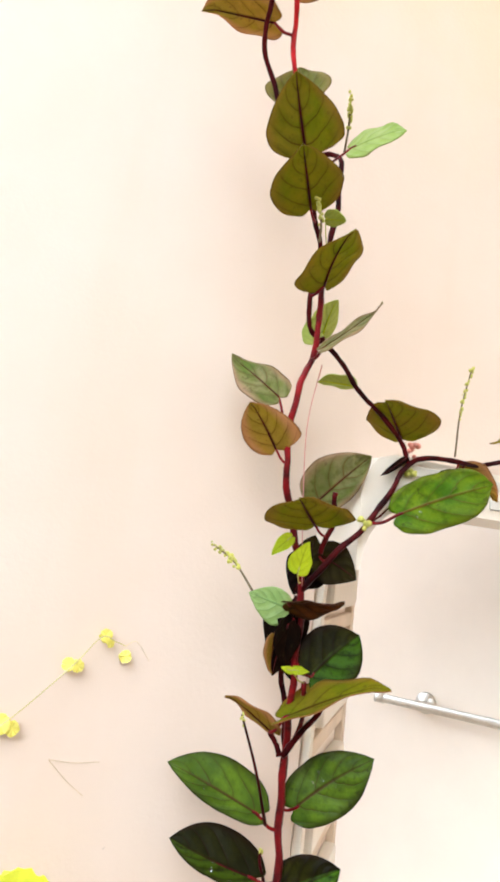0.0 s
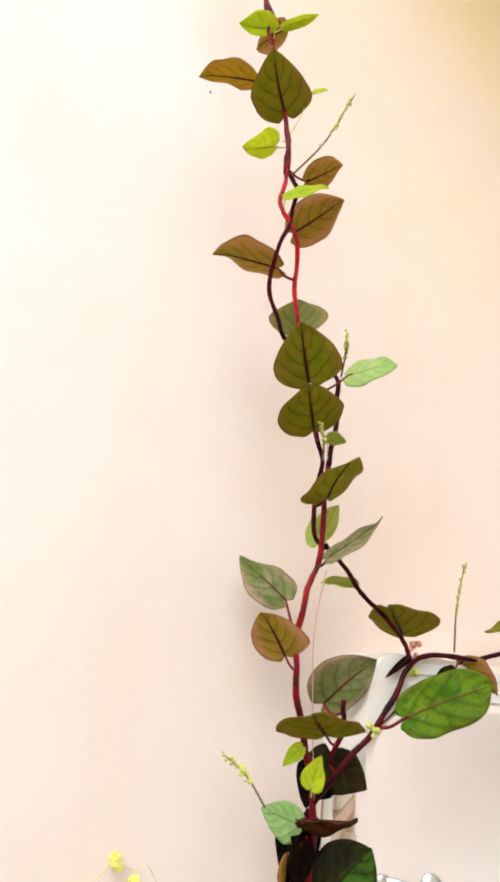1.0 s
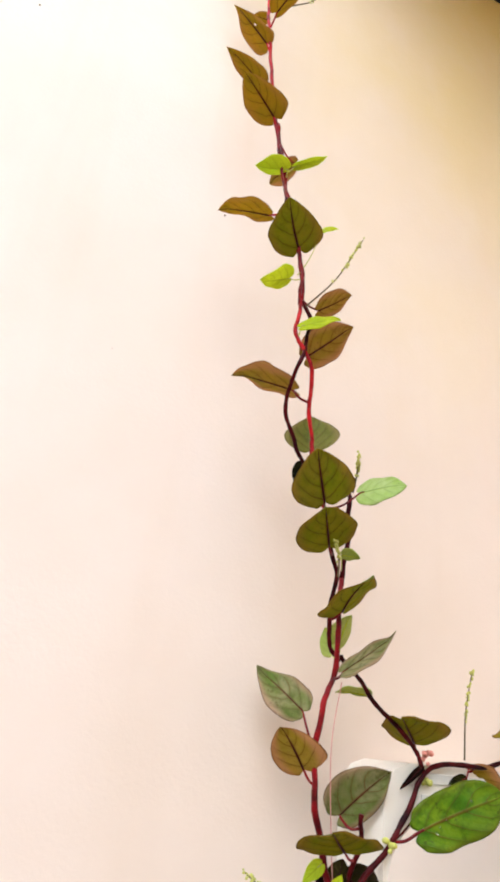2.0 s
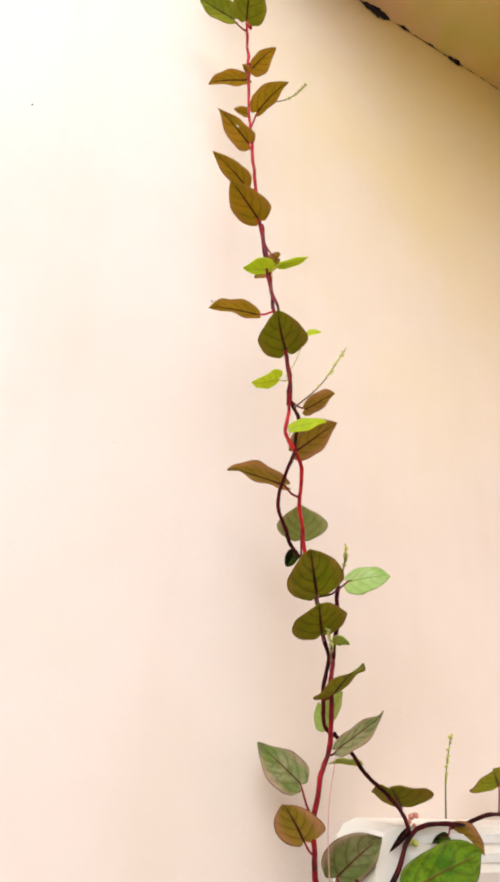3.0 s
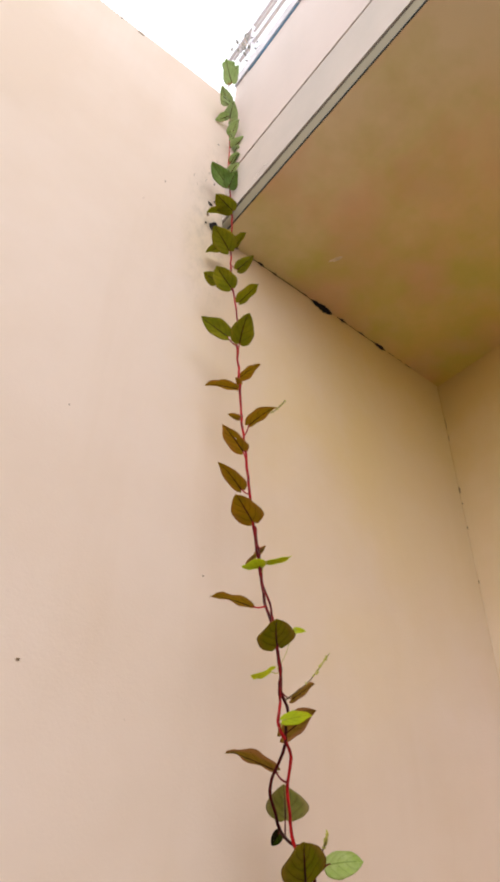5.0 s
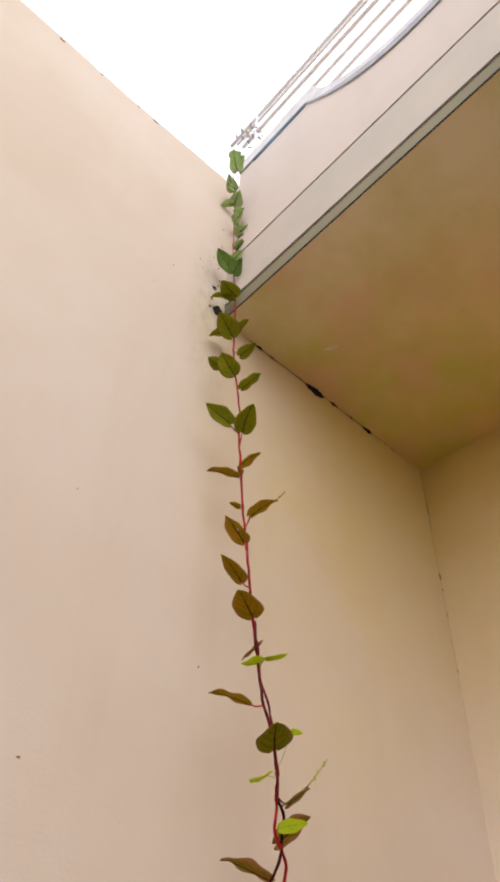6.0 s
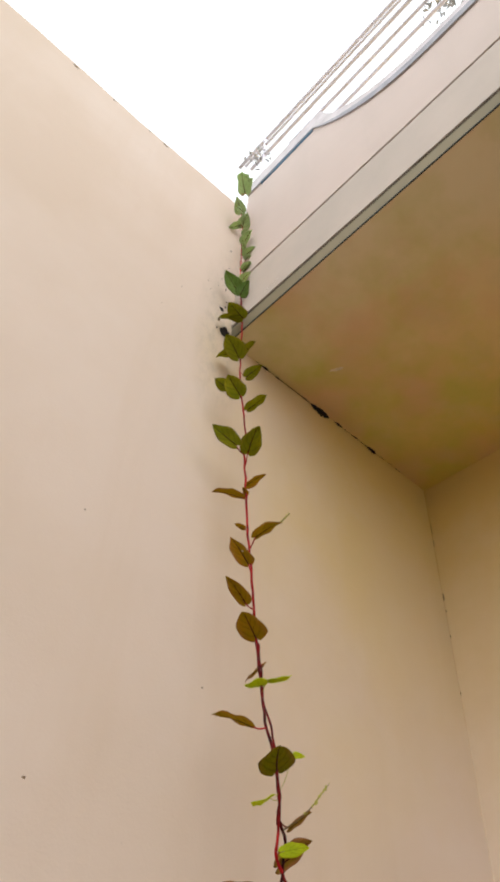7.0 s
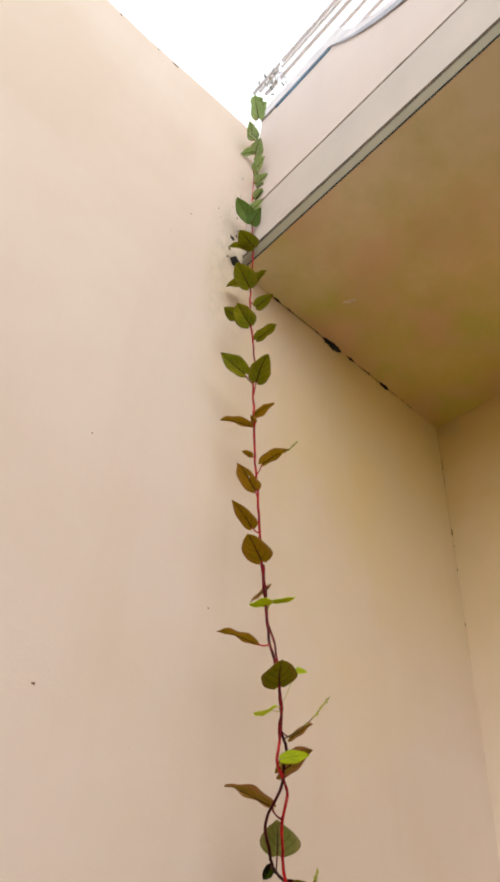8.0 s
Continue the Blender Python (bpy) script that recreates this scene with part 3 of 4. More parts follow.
# the upper two follow the dark line where the walls meet
for i, (z, w, h) in enumerate(((3.31, 0.0015, 0.040), (3.24, 0.0015, 0.020), (2.99, 0.0035, 0.020), (2.932, 0.003, 0.006), (2.83, 0.002, 0.010), (2.62, 0.002, 0.010))):
    corner_mark(z, w, h, 120 + i)


def flake(at, across, along, w, h, seed, paint, label):
    """A thin ragged flake or bloom of salts lying on a surface with the two given directions."""
    q = random.Random(seed)
    bm = bmesh.new()
    u_, v_ = Vector(across), Vector(along)
    out_ = v_.cross(u_).normalized()
    ring = [(math.cos(a) * k * w, math.sin(a) * k * h) for a, k in [(2 * math.pi * i / 16, q.uniform(0.55, 1.0)) for i in range(16)]]
    low, high = [[bm.verts.new(Vector(at) + u * f * u_ + v * f * v_ + d * out_) for u, v in ring] for d, f in ((0.0004, 1.0), (0.0014, 0.85))]
    bm.faces.new(high)
    for i in range(16):
        bm.faces.new((low[i], low[(i + 1) % 16], high[(i + 1) % 16], high[i]))
    bmesh.ops.recalc_face_normals(bm, faces=bm.faces)
    tagged(mesh_ob("paint_flake", bm, paint), label, "stain", kind="structure")


PALE = plain("pale_bared_plaster", (0.72, 0.61, 0.42), 0.9, 0.0, 40.0, 0.2)
SALTS = plain("whitish_salt_bloom", (0.72, 0.67, 0.61), 0.9, 0.0, 30.0, 0.15)
flake((0.80, 0.985, SZ + 0.0008), (0.40, -0.92, 0), (0.92, 0.40, 0), 0.030, 0.009, 5, PALE, "pale flaked patch in the soffit paint")
flake((FX - 0.0002, 0.955, 3.650), (0, -1, 0), (0, 0, 1), 0.055, 0.014, 7, SALTS, "whitish bloom on the lower fascia")
# specks of black mould beside the balcony corner and along the top of the wall
for i, (x, z, w, h) in enumerate(((0.410, 3.556, 0.046, 0.050), (0.372, 3.548, 0.008, 0.010), (0.380, 3.672, 0.022, 0.018), (0.395, 3.700, 0.006, 0.014), (0.386, 3.809, 0.004, 0.012), (0.383, 3.845, 0.003, 0.008),
                                  (0.382, 3.927, 0.004, 0.014), (0.386, 3.97, 0.003, 0.006), (0.382, 4.104, 0.004, 0.010), (0.36, 3.86, 0.003, 0.005), (0.35, 3.80, 0.002, 0.004), (0.398, 3.735, 0.004, 0.010))):
    wall_mark(x, z, w, h, 60 + i, None, MOULD)
for i, (x, z, w, h) in enumerate(((-0.482, 4.480, 0.028, 0.008), (-0.033, 4.492, 0.034, 0.008), (-0.30, 4.484, 0.012, 0.006), (-0.12, 4.490, 0.010, 0.006))):
    wall_mark(x, z, w, h, 80 + i)

# dry tufts of a creeper caught on the rails
def dry_tuft(at, r, n, seed):
    q = random.Random(seed)
    tuft = thing("dry_creeper", at, "tuft of dry creeper caught on the rail, sky haze greying its colour", "creeper", "tufts on the rail")
    bm = bmesh.new()
    for _ in range(n):
        c = Vector(at) + Vector([q.gauss(0, 0.5) * r for _ in range(3)])
        m = Matrix.Translation(c) @ Euler([q.uniform(0, 6) for _ in range(3)]).to_matrix().to_4x4()
        a, w = q.uniform(0.011, 0.021), q.uniform(0.006, 0.011)
        for dz in (0.0, 0.0008):
            bm.faces.new([bm.verts.new(m @ Vector(p)) for p in ((-a, 0, dz), (-0.2 * a, w, dz + 0.2 * w), (a, 0, dz), (-0.2 * a, -w, dz + 0.2 * w))])
    leaves = part("tuft_foliage", bm, GREYGREEN_FAR, tuft)
    leaves["kind"] = "stuff"
    bm = bmesh.new()
    for _ in range(6):
        e = Vector(at) + Vector([q.gauss(0, 0.6) * r for _ in range(3)])
        add_tube(bm, spline([at, (Vector(at) + e) / 2 + Vector((0, 0, -0.02)), e], 4), 0.002, 0.001, 5)
    part("tuft_twig", bm, TWIG, tuft, "", True)


dry_tuft((FX + 0.055, 1.17, 5.30), 0.06, 44, 3)
dry_tuft((FX + 0.08, 0.05, 4.98), 0.075, 90, 8)

# ---- the slotted white frame in front of the opening, the door behind it, the steel bar ----
PX, PY, PZ = 0.757, 1.07, 1.440          # its left end, its front, its top
frame_box = thing("window_surround", (PX, WY, 1.38), "white slotted hood with a rounded corner over the wall opening", "window frame", kind="structure")
bm = bmesh.new()
R0, IX, IZ = 0.075, PX + 0.006, 1.383
outer = [(PX, 1.304), (PX, PZ - 0.05), (PX + 0.006, PZ - 0.024), (PX + 0.018, PZ - 0.008), (PX + 0.04, PZ), (1.50, PZ)]
inner = [(IX, 1.304), (IX, IZ - R0)] + [(IX + R0 - R0 * math.cos(a), IZ - R0 + R0 * math.sin(a)) for a in [math.pi / 2 * i / 10 for i in range(1, 11)]] + [(1.50, IZ)]
ring = inner + list(reversed(outer))
front = [bm.verts.new((x, PY, z)) for x, z in ring]
back = [bm.verts.new((x, WY - 0.002, z)) for x, z in ring]
bm.faces.new(front)
bm.faces.new(list(reversed(back)))
for i in range(len(ring)):
    j = (i + 1) % len(ring)
    bm.faces.new((front[i], back[i], back[j], front[j]))
bmesh.ops.recalc_face_normals(bm, faces=bm.faces)
part("hood", bm, WHITE, frame_box)
# grey plates on the face stand in for the shade inside slots
for z in (1.425, 1.401):
    for i in range(9):
        x = PX + 0.055 + 0.064 * i
        part("slot", box((x, PY - 0.003, z - 0.006), (x + 0.055, PY - 0.0005, z + 0.006), 0.001), SLOT, frame_box, "grey slot")
# a panelled shutter leaf, opened inward
shutter = thing("shutter", (0.768, 1.178, 0.56), "cream panelled shutter leaf opened into the wall opening", "shutter", kind="structure")
SU = Vector((0.64, 0.77, 0)).normalized()
SN = Vector((SU.y, -SU.x, 0))


def on_shutter(u0, u1, z0, z1, d0, d1, bevel=0.0):
    bm = box((u0, d0, z0), (u1, d1, z1), bevel)
    m = Matrix.Translation((0.768, 1.178, 0)) @ Matrix(((SU.x, SN.x, 0, 0), (SU.y, SN.y, 0, 0), (0, 0, 1, 0), (0, 0, 0, 1)))
    bmesh.ops.transform(bm, matrix=m, verts=bm.verts)
    bmesh.ops.recalc_face_normals(bm, faces=bm.faces)
    return bm


part("shutter_board", on_shutter(0.0, 0.29, 0.56, 1.40, -0.006, 0.0), DOOR, shutter)
part("shutter_stile", on_shutter(0.262, 0.290, 0.56, 1.40, 0.0005, 0.012, 0.002), TAN, shutter, "tan edge strip")
part("shutter_stile", on_shutter(0.0, 0.02, 0.56, 1.40, 0.0005, 0.012, 0.002), WHITE, shutter)
for z in (0.635, 0.780, 0.925, 1.070, 1.215, 1.36):
    part("shutter_rail", on_shutter(0.021, 0.261, z, z + 0.020, 0.0005, 0.011, 0.002), TAN, shutter, "tan shutter rail")
    part("shutter_panel", on_shutter(0.035, 0.250, z + 0.032, min(1.398, z + 0.118), 0.0005, 0.020, 0.006), WHITE, shutter, "raised white panel")

rod_a, rod_b = Vector((1.16, 1.583, 1.06)), Vector((1.40, 1.235, 1.06))
way = (rod_b - rod_a).normalized()
out = Vector((way.y, -way.x, 0))          # towards the yard
door = thing("door_1", (1.2, 1.6, 0), "cream white door leaf standing ajar behind the opening", "door", kind="structure")
bm = bmesh.new()
add_box(bm, (-0.34, 0.0, 0.02), (0.52, 0.035, 2.05), 0.003)
turn = Matrix.Translation((rod_a.x, rod_a.y, 0)) @ Matrix(((way.x, -out.x, 0, 0), (way.y, -out.y, 0, 0), (0, 0, 1, 0), (0, 0, 0, 1)))
bmesh.ops.transform(bm, matrix=Matrix.Translation(-out * 0.05) @ turn, verts=bm.verts)
part("door_leaf", bm, DOOR, door)
bar = thing("steel_bar", rod_a, "brushed steel bar handle on round brackets", "handle")
bm = bmesh.new()
add_tube(bm, [rod_a + way * d for d in (-0.006, 0.0, 0.1, 0.2, 0.3, 0.36)], 0.0086, 0.0086, 14)
part("tube", bm, STEEL, bar, "", True)
bm = bmesh.new()
add_tube(bm, [rod_a - way * 0.012, rod_a - way * 0.004, rod_a + way * 0.006], 0.0104, 0.0104, 14)
part("end_cap", bm, STEEL, bar, "", True)
for d in (0.075, 0.34):
    bm = bmesh.new()
    c = rod_a + way * d
    add_tube(bm, [c - out * 0.048, c - out * 0.041], 0.021, 0.019, 18)
    add_tube(bm, [c - out * 0.042, c], 0.007, 0.007, 10)
    part("bracket", bm, STEEL, bar, "round steel bracket", True)
# added open court behind the opening, walled low to let in sky light
tagged(mesh_ob("added_court_wall", box((-0.2, 2.6, 0), (3.0, 2.75, 1.7)), WALL), "cream wall added behind the opening", "wall", kind="structure")

# ---- the climbing vine ----
FOOT = Vector((0.71, 1.09, 0.0))
vine = thing("climbing_vine", FOOT, "tall red-stemmed climbing vine with olive and green heart-shaped leaves", "vine")
count = [0]


def stem(name, points, r0, r1):
    bm = bmesh.new()
    count[0] += 1
    line, away, q = [], 0.0, random.Random(900 + count[0])
    bend = Vector((0, 0, 0))
    raw = spline(points, 6)
    for i, p in enumerate(raw):           # slight kinks at the nodes, and a twist round the thread
        if i:
            away += (p - raw[i - 1]).length
        k = 0.0 if i in (0, len(raw) - 1) else 1.0
        bend = Vector((math.sin(away * 105 + count[0]), 0.6 * math.cos(away * 80), 0)) * 0.0013 + Vector((q.uniform(-1, 1), q.uniform(-1, 1), 0)) * 0.0004
        line.append(p + bend * k)
    dark, young = name == "side_branch", name == "young_stem"
    add_tube(bm, line, r0, r1, 9, 0.10, count[0])
    return part(name, bm, STEM_DARK if dark else STEM_BRIGHT if young else STEM, vine, "dark maroon stem" if dark else "bright red young stem" if young else "wine-red twining stem", True)


def leaf_shape(length, width, rnd, thick=0.0009, rounder=0.0, halves=None, hole=0.0):
    """A heart-shaped blade along x with its upper side towards z; faces of slot 0 above, slot 1 below.
    halves: where along the midrib each half is widest, how wide it is there, and the fold of the two."""
    bm = bmesh.new()
    uv = bm.loops.layers.uv.new("UVMap")
    nu, nv = 18, 12
    cup, droop, wave, ph = rnd.uniform(0.10, 0.34), rnd.uniform(0.01, 0.09), rnd.uniform(0.014, 0.034), rnd.uniform(0, 6)
    lean, seed = rnd.uniform(-0.035, 0.035), rnd.uniform(0, 90)
    lobe, blunt = rnd.uniform(0.07, 0.13), rnd.uniform(1.45, 1.85) + rounder
    at, wide = (0.26, 0.26), (0.5 * width, 0.5 * width)
    if halves:
        if halves[1] + halves[3] > 0.95 * length and rounder < 0.5:          # broad hearts run straight to the tip
            blunt -= 0.1
        at, wide, cup = (min(0.40, halves[0]), min(0.40, halves[2])), (halves[1], halves[3]), halves[4]
    grid = {}
    for layer in (0, 1):
        for i in range(nu + 1):
            s = (i / nu) ** 1.3
            half_widths = []
            for widest, most in zip(at, wide):
                round_in = 0.46 + 0.54 * math.sqrt(1 - (1 - min(1.0, s / widest)) ** 2)
                taper = 1.0 if s < widest else (1 - ((s - widest) / (1 - widest)) ** blunt) ** 0.92
                half_widths.append(most * round_in * max(0.0, taper))
            for j in range(-nv // 2, nv // 2 + 1):
                v = j / (nv / 2)
                half = half_widths[0] if v < 0 else half_widths[1]
                x = length * (s - lobe * math.sin(abs(v) * 2.6) * (1 - s) ** 4)
                ragged = 1 + 0.035 * noise.noise((5.0 * s, seed, math.copysign(3.0, v))) + 0.018 * noise.noise((15.0 * s, seed, math.copysign(5.0, v)))
                y = v * half * ragged + lean * length * math.sin(math.pi * s) * (1 - abs(v))
                z = cup * abs(y) - droop * length * s * s - wave * length * abs(v) * min(1.0, 3 * s) * math.sin(11 * s + ph + 2 * v)
                tip = 0.05 * length * max(0.0, s - 0.85) / 0.15
                grid[layer, i, j] = bm.verts.new((x, y, z - tip - layer * thick))
    for layer in (0, 1):
        for i in range(nu):
            for j in range(-nv // 2, nv // 2):
                if hole and abs((i / nu) ** 1.3 - hole) < 0.05 and j == 1:          # eaten through
                    continue
                keys = [(i, j), (i + 1, j), (i + 1, j + 1), (i, j + 1)]
                if layer:
                    keys.reverse()
                face = bm.faces.new([grid[layer, a, b] for a, b in keys])
                face.material_index, face.smooth = layer, True
                for loop, (a, b) in zip(face.loops, keys):
                    loop[uv].uv = ((a / nu) ** 1.3, 0.5 + b / nv)
    rim = [(0, j) for j in range(-nv // 2, nv // 2 + 1)] + [(i, nv // 2) for i in range(1, nu + 1)]
    rim2 = [(i, -nv // 2) for i in range(0, nu + 1)]
    for path in (rim, rim2):
        for a, b in zip(path, path[1:]):
            f = bm.faces.new((grid[0, a[0], a[1]], grid[0, b[0], b[1]], grid[1, b[0], b[1]], grid[1, a[0], a[1]]))
            f.material_index = 1
            for loop in f.loops:
                loop[uv].uv = (0.5, 0.98)
    bmesh.ops.recalc_face_normals(bm, faces=bm.faces)
    rib = [Vector((length * s, lean * length * math.sin(math.pi * s), -droop * length * s * s - 0.05 * length * max(0.0, s - 0.85) / 0.15 - thick * 1.2)) for s in np.linspace(0, 0.96, 9)]
    def height(s, y):
        return cup * abs(y) - droop * length * s * s

    return bm, rib, height


def leaf(base, tip, outward, width, kind, root, halves=None, hole=0.0):
    count[0] += 1
    rnd = random.Random(100 + count[0])
    upper, lower, top_out = KINDS[kind]
    base, tip, n = Vector(base), Vector(tip), Vector(outward)
    x = (tip - base).normalized()
    z = n if top_out else -n
    z = (z - z.dot(x) * x).normalized()
    y = z.cross(x)
    m = Matrix.Translation(base) @ Matrix((x, y, z)).transposed().to_4x4()
    length = (tip - base).length
    bm, rib, height = leaf_shape(length, width, rnd, rounder=1.8 if kind == "green_bright" else 0.7 if kind in ("green_dark", "limepale", "paletop", "purple_top") else 0.5 if kind == "green" else 0.2 if kind == "brown" else 0.35 if kind == "leafgreen" else 0.0, halves=halves, hole=hole)
    ob = part("leaf", bm, [upper, lower], vine, LEAF_LABEL[kind], local=m)
    bm = bmesh.new()
    r = (0.0006 if kind in ("greygreen", "green", "green_bright") else 0.0011) * min(1.0, length / 0.06)
    add_tube(bm, rib, r * 1.2, r * 0.25, 6)
    young, green_stalk = kind in ("lime", "limepale", "pale", "paletop"), kind in ("lime", "limepale")
    part("midrib", bm, L_LIME if young else STEM_DARK, ob, "", True, inner=True)
    if kind in ("green", "green_dark", "green_bright"):
        for _ in range(4):
            s, v = rnd.uniform(0.15, 0.75), rnd.uniform(-0.3, 0.3) * width
            bm = bmesh.new()
            add_ball(bm, (length * s, v, height(s, v) + 0.0002), rnd.uniform(0.0009, 0.0020), 0.4, 8)
            part("water_drop", bm, WATER, ob, "", True, inner=True)
    root = Vector(root)
    if (root - base).length < 0.12:
        bm = bmesh.new()
        mid = (root + base) / 2 + Vector((0, 0, -0.12 * (root - base).length))
        inv = m.inverted()
        add_tube(bm, [inv @ q for q in spline([root, mid, base, base + x * 0.006], 5)], (0.0010 if green_stalk else 0.0016) * (0.6 + 6 * length), (0.0008 if green_stalk else 0.0012) * (0.6 + 6 * length), 7)
        part("petiole", bm, BUD if green_stalk else STEM_BRIGHT if root.z > 2.0 else STEM, ob, "" if green_stalk else "red leaf stalk", True, inner=True)
    return ob


def flower_spike(a, b, c, plump=1.0):
    count[0] += 1
    rnd = random.Random(count[0])
    line = spline([a, b, c], 12)
    bm = bmesh.new()
    spent = plump < 1
    add_tube(bm, line, 0.0018 if spent else 0.0013, 0.0011 if spent else 0.0007, 6)
    stalk = part("flower_spike", bm, STEM_DARK if spent else SPIKE, vine, "spent dark flower stalk" if spent else "thin brown flower stalk", True)
    bm = bmesh.new()
    start = 0.88 if spent else 0.40          # a spent spike keeps a few buds at its end
    for i in range(9 if spent else 44):
        q = line[min(len(line) - 1, int(len(line) * (start + (1 - start) * rnd.random() ** 0.8)))]
        low = (line[-1] - q).length / (line[-1] - line[0]).length          # the lower buds have swollen most
        r = rnd.uniform(0.0009, 0.0018) * (1 + (plump - 1) * min(1.0, 2.2 * low))
        add_ball(bm, q + Vector([rnd.uniform(-0.0022, 0.0022) * plump ** 0.7 for _ in range(3)]), r, 1.3 if plump < 1.5 else 1.0, 6)
    part("inflorescence", bm, BUD, stalk, "tiny yellow-green flower buds", True)


stem("stem", [(0.714, 1.090, 0.817), (0.713, 1.090, 0.895), (0.710, 1.090, 0.946), (0.707, 1.090, 0.998), (0.701, 1.087, 1.074), (0.700, 1.084, 1.144), (0.700, 1.082, 1.210), (0.700, 1.083, 1.275), (0.682, 1.078, 1.333), (0.661, 1.069, 1.391), (0.656, 1.065, 1.443), (0.659, 1.058, 1.486), (0.668, 1.052, 1.522), (0.670, 1.046, 1.563), (0.665, 1.040, 1.599), (0.671, 1.045, 1.643)], 0.0044, 0.0033)
stem("side_branch", [(0.671, 1.045, 1.643), (0.674, 1.041, 1.680), (0.674, 1.037, 1.719), (0.670, 1.033, 1.751), (0.668, 1.051, 1.771), (0.650, 1.061, 1.772), (0.619, 1.050, 1.779), (0.593, 1.034, 1.788), (0.589, 1.029, 1.787)], 0.0033, 0.0024)
stem("side_branch", [(0.679, 1.054, 1.545), (0.662, 1.051, 1.559), (0.653, 1.043, 1.580), (0.654, 1.039, 1.606), (0.653, 1.030, 1.641), (0.641, 1.022, 1.667), (0.624, 1.017, 1.718)], 0.0028, 0.0028)
stem("young_stem", [(0.624, 1.017, 1.718), (0.604, 1.011, 1.768), (0.594, 1.011, 1.812), (0.584, 1.002, 1.855), (0.574, 0.981, 1.888), (0.562, 0.980, 1.907), (0.547, 0.981, 1.934), (0.548, 0.983, 1.967), (0.551, 0.983, 1.994)], 0.0028, 0.0027)
stem("side_branch", [(0.589, 1.029, 1.787), (0.567, 1.025, 1.825), (0.553, 1.008, 1.855), (0.553, 0.981, 1.887), (0.562, 0.980, 1.928), (0.565, 0.982, 1.966), (0.551, 0.983, 1.994)], 0.0027, 0.0027)
stem("stem", [(0.551, 0.983, 1.994), (0.546, 0.980, 2.037), (0.531, 0.979, 2.096), (0.522, 1.001, 2.174), (0.521, 1.008, 2.227), (0.511, 1.006, 2.251), (0.498, 1.003, 2.298), (0.481, 1.002, 2.383)], 0.0031, 0.0030)
stem("young_stem", [(0.481, 1.002, 2.383), (0.467, 1.008, 2.508), (0.462, 1.022, 2.606), (0.461, 1.040, 2.745), (0.455, 1.057, 2.924), (0.465, 1.058, 2.926), (0.453, 1.074, 3.092), (0.437, 1.086, 3.226), (0.433, 1.094, 3.413), (0.430, 1.102, 3.588), (0.413, 1.113, 3.771)], 0.0031, 0.0025)
stem("young_stem", [(0.413, 1.113, 3.771), (0.411, 1.113, 3.783), (0.406, 1.122, 3.999), (0.396, 1.130, 4.288), (0.373, 1.130, 4.475), (0.370, 1.130, 4.681)], 0.0024, 0.0014)
stem("stem", [(0.549, 0.984, 1.985), (0.545, 0.977, 2.030), (0.533, 0.974, 2.090), (0.518, 0.977, 2.150), (0.513, 1.000, 2.210), (0.504, 0.998, 2.270), (0.495, 1.000, 2.325)], 0.0026, 0.0020)
stem("side_branch", [(0.676, 1.048, 1.549), (0.696, 1.050, 1.533), (0.726, 1.054, 1.508), (0.748, 1.057, 1.491), (0.778, 1.060, 1.473), (0.801, 1.063, 1.452), (0.811, 1.061, 1.430)], 0.0028, 0.0028)
stem("side_branch", [(0.700, 1.083, 1.275), (0.720, 1.070, 1.308), (0.758, 1.062, 1.350), (0.785, 1.059, 1.390), (0.811, 1.061, 1.430), (0.834, 1.060, 1.441), (0.868, 1.059, 1.444), (0.910, 1.059, 1.444), (0.953, 1.058, 1.456), (1.013, 1.063, 1.456), (1.070, 1.063, 1.455), (1.196, 1.062, 1.458)], 0.0036, 0.0026)
stem("stem", [(0.708, 1.073, 1.181), (0.716, 1.085, 1.136), (0.704, 1.085, 1.113)], 0.0028, 0.0024)
stem("side_branch", [(0.709, 1.101, 1.025), (0.708, 1.099, 1.081), (0.704, 1.097, 1.126), (0.693, 1.095, 1.184), (0.692, 1.093, 1.231), (0.698, 1.089, 1.268)], 0.0036, 0.003)
stem("side_branch", [(0.695, 1.082, 1.106), (0.708, 1.075, 1.127), (0.726, 1.064, 1.157)], 0.0036, 0.0026)
stem("side_branch", [(0.692, 1.082, 1.106), (0.688, 1.085, 1.120), (0.680, 1.085, 1.128)], 0.003, 0.0022)
stem("side_branch", [(0.714, 1.075, 1.316), (0.718, 1.062, 1.350), (0.712, 1.050, 1.382)], 0.003, 0.003)
leaf((0.678, 1.090, 1.048), (0.585, 1.115, 1.091), (-0.132, -0.955, 0.267), 0.049, "green", (0.705, 1.089, 1.031), (0.49, 0.0334, 0.37, 0.0156, -0.11))
leaf((0.680, 1.088, 0.989), (0.596, 1.113, 1.020), (-0.152, -0.932, 0.330), 0.048, "green_dark", (0.708, 1.090, 0.983), (0.50, 0.0319, 0.49, 0.0160, -0.19))
leaf((0.719, 1.088, 1.053), (0.779, 1.041, 1.115), (-0.675, -0.729, 0.114), 0.062, "green", (0.709, 1.100, 1.049), (0.43, 0.0294, 0.39, 0.0324, -0.10))
leaf((0.714, 1.090, 0.971), (0.765, 1.064, 1.003), (-0.589, -0.739, 0.326), 0.053, "purple_top", (0.709, 1.090, 0.961))
leaf((0.682, 1.085, 1.130), (0.634, 1.096, 1.166), (-0.628, -0.234, -0.742), 0.049, "brown", (0.684, 1.085, 1.125))
leaf((0.684, 1.064, 1.148), (0.759, 1.002, 1.203), (-0.503, 0.160, 0.849), 0.089, "olive_top", (0.680, 1.085, 1.128))
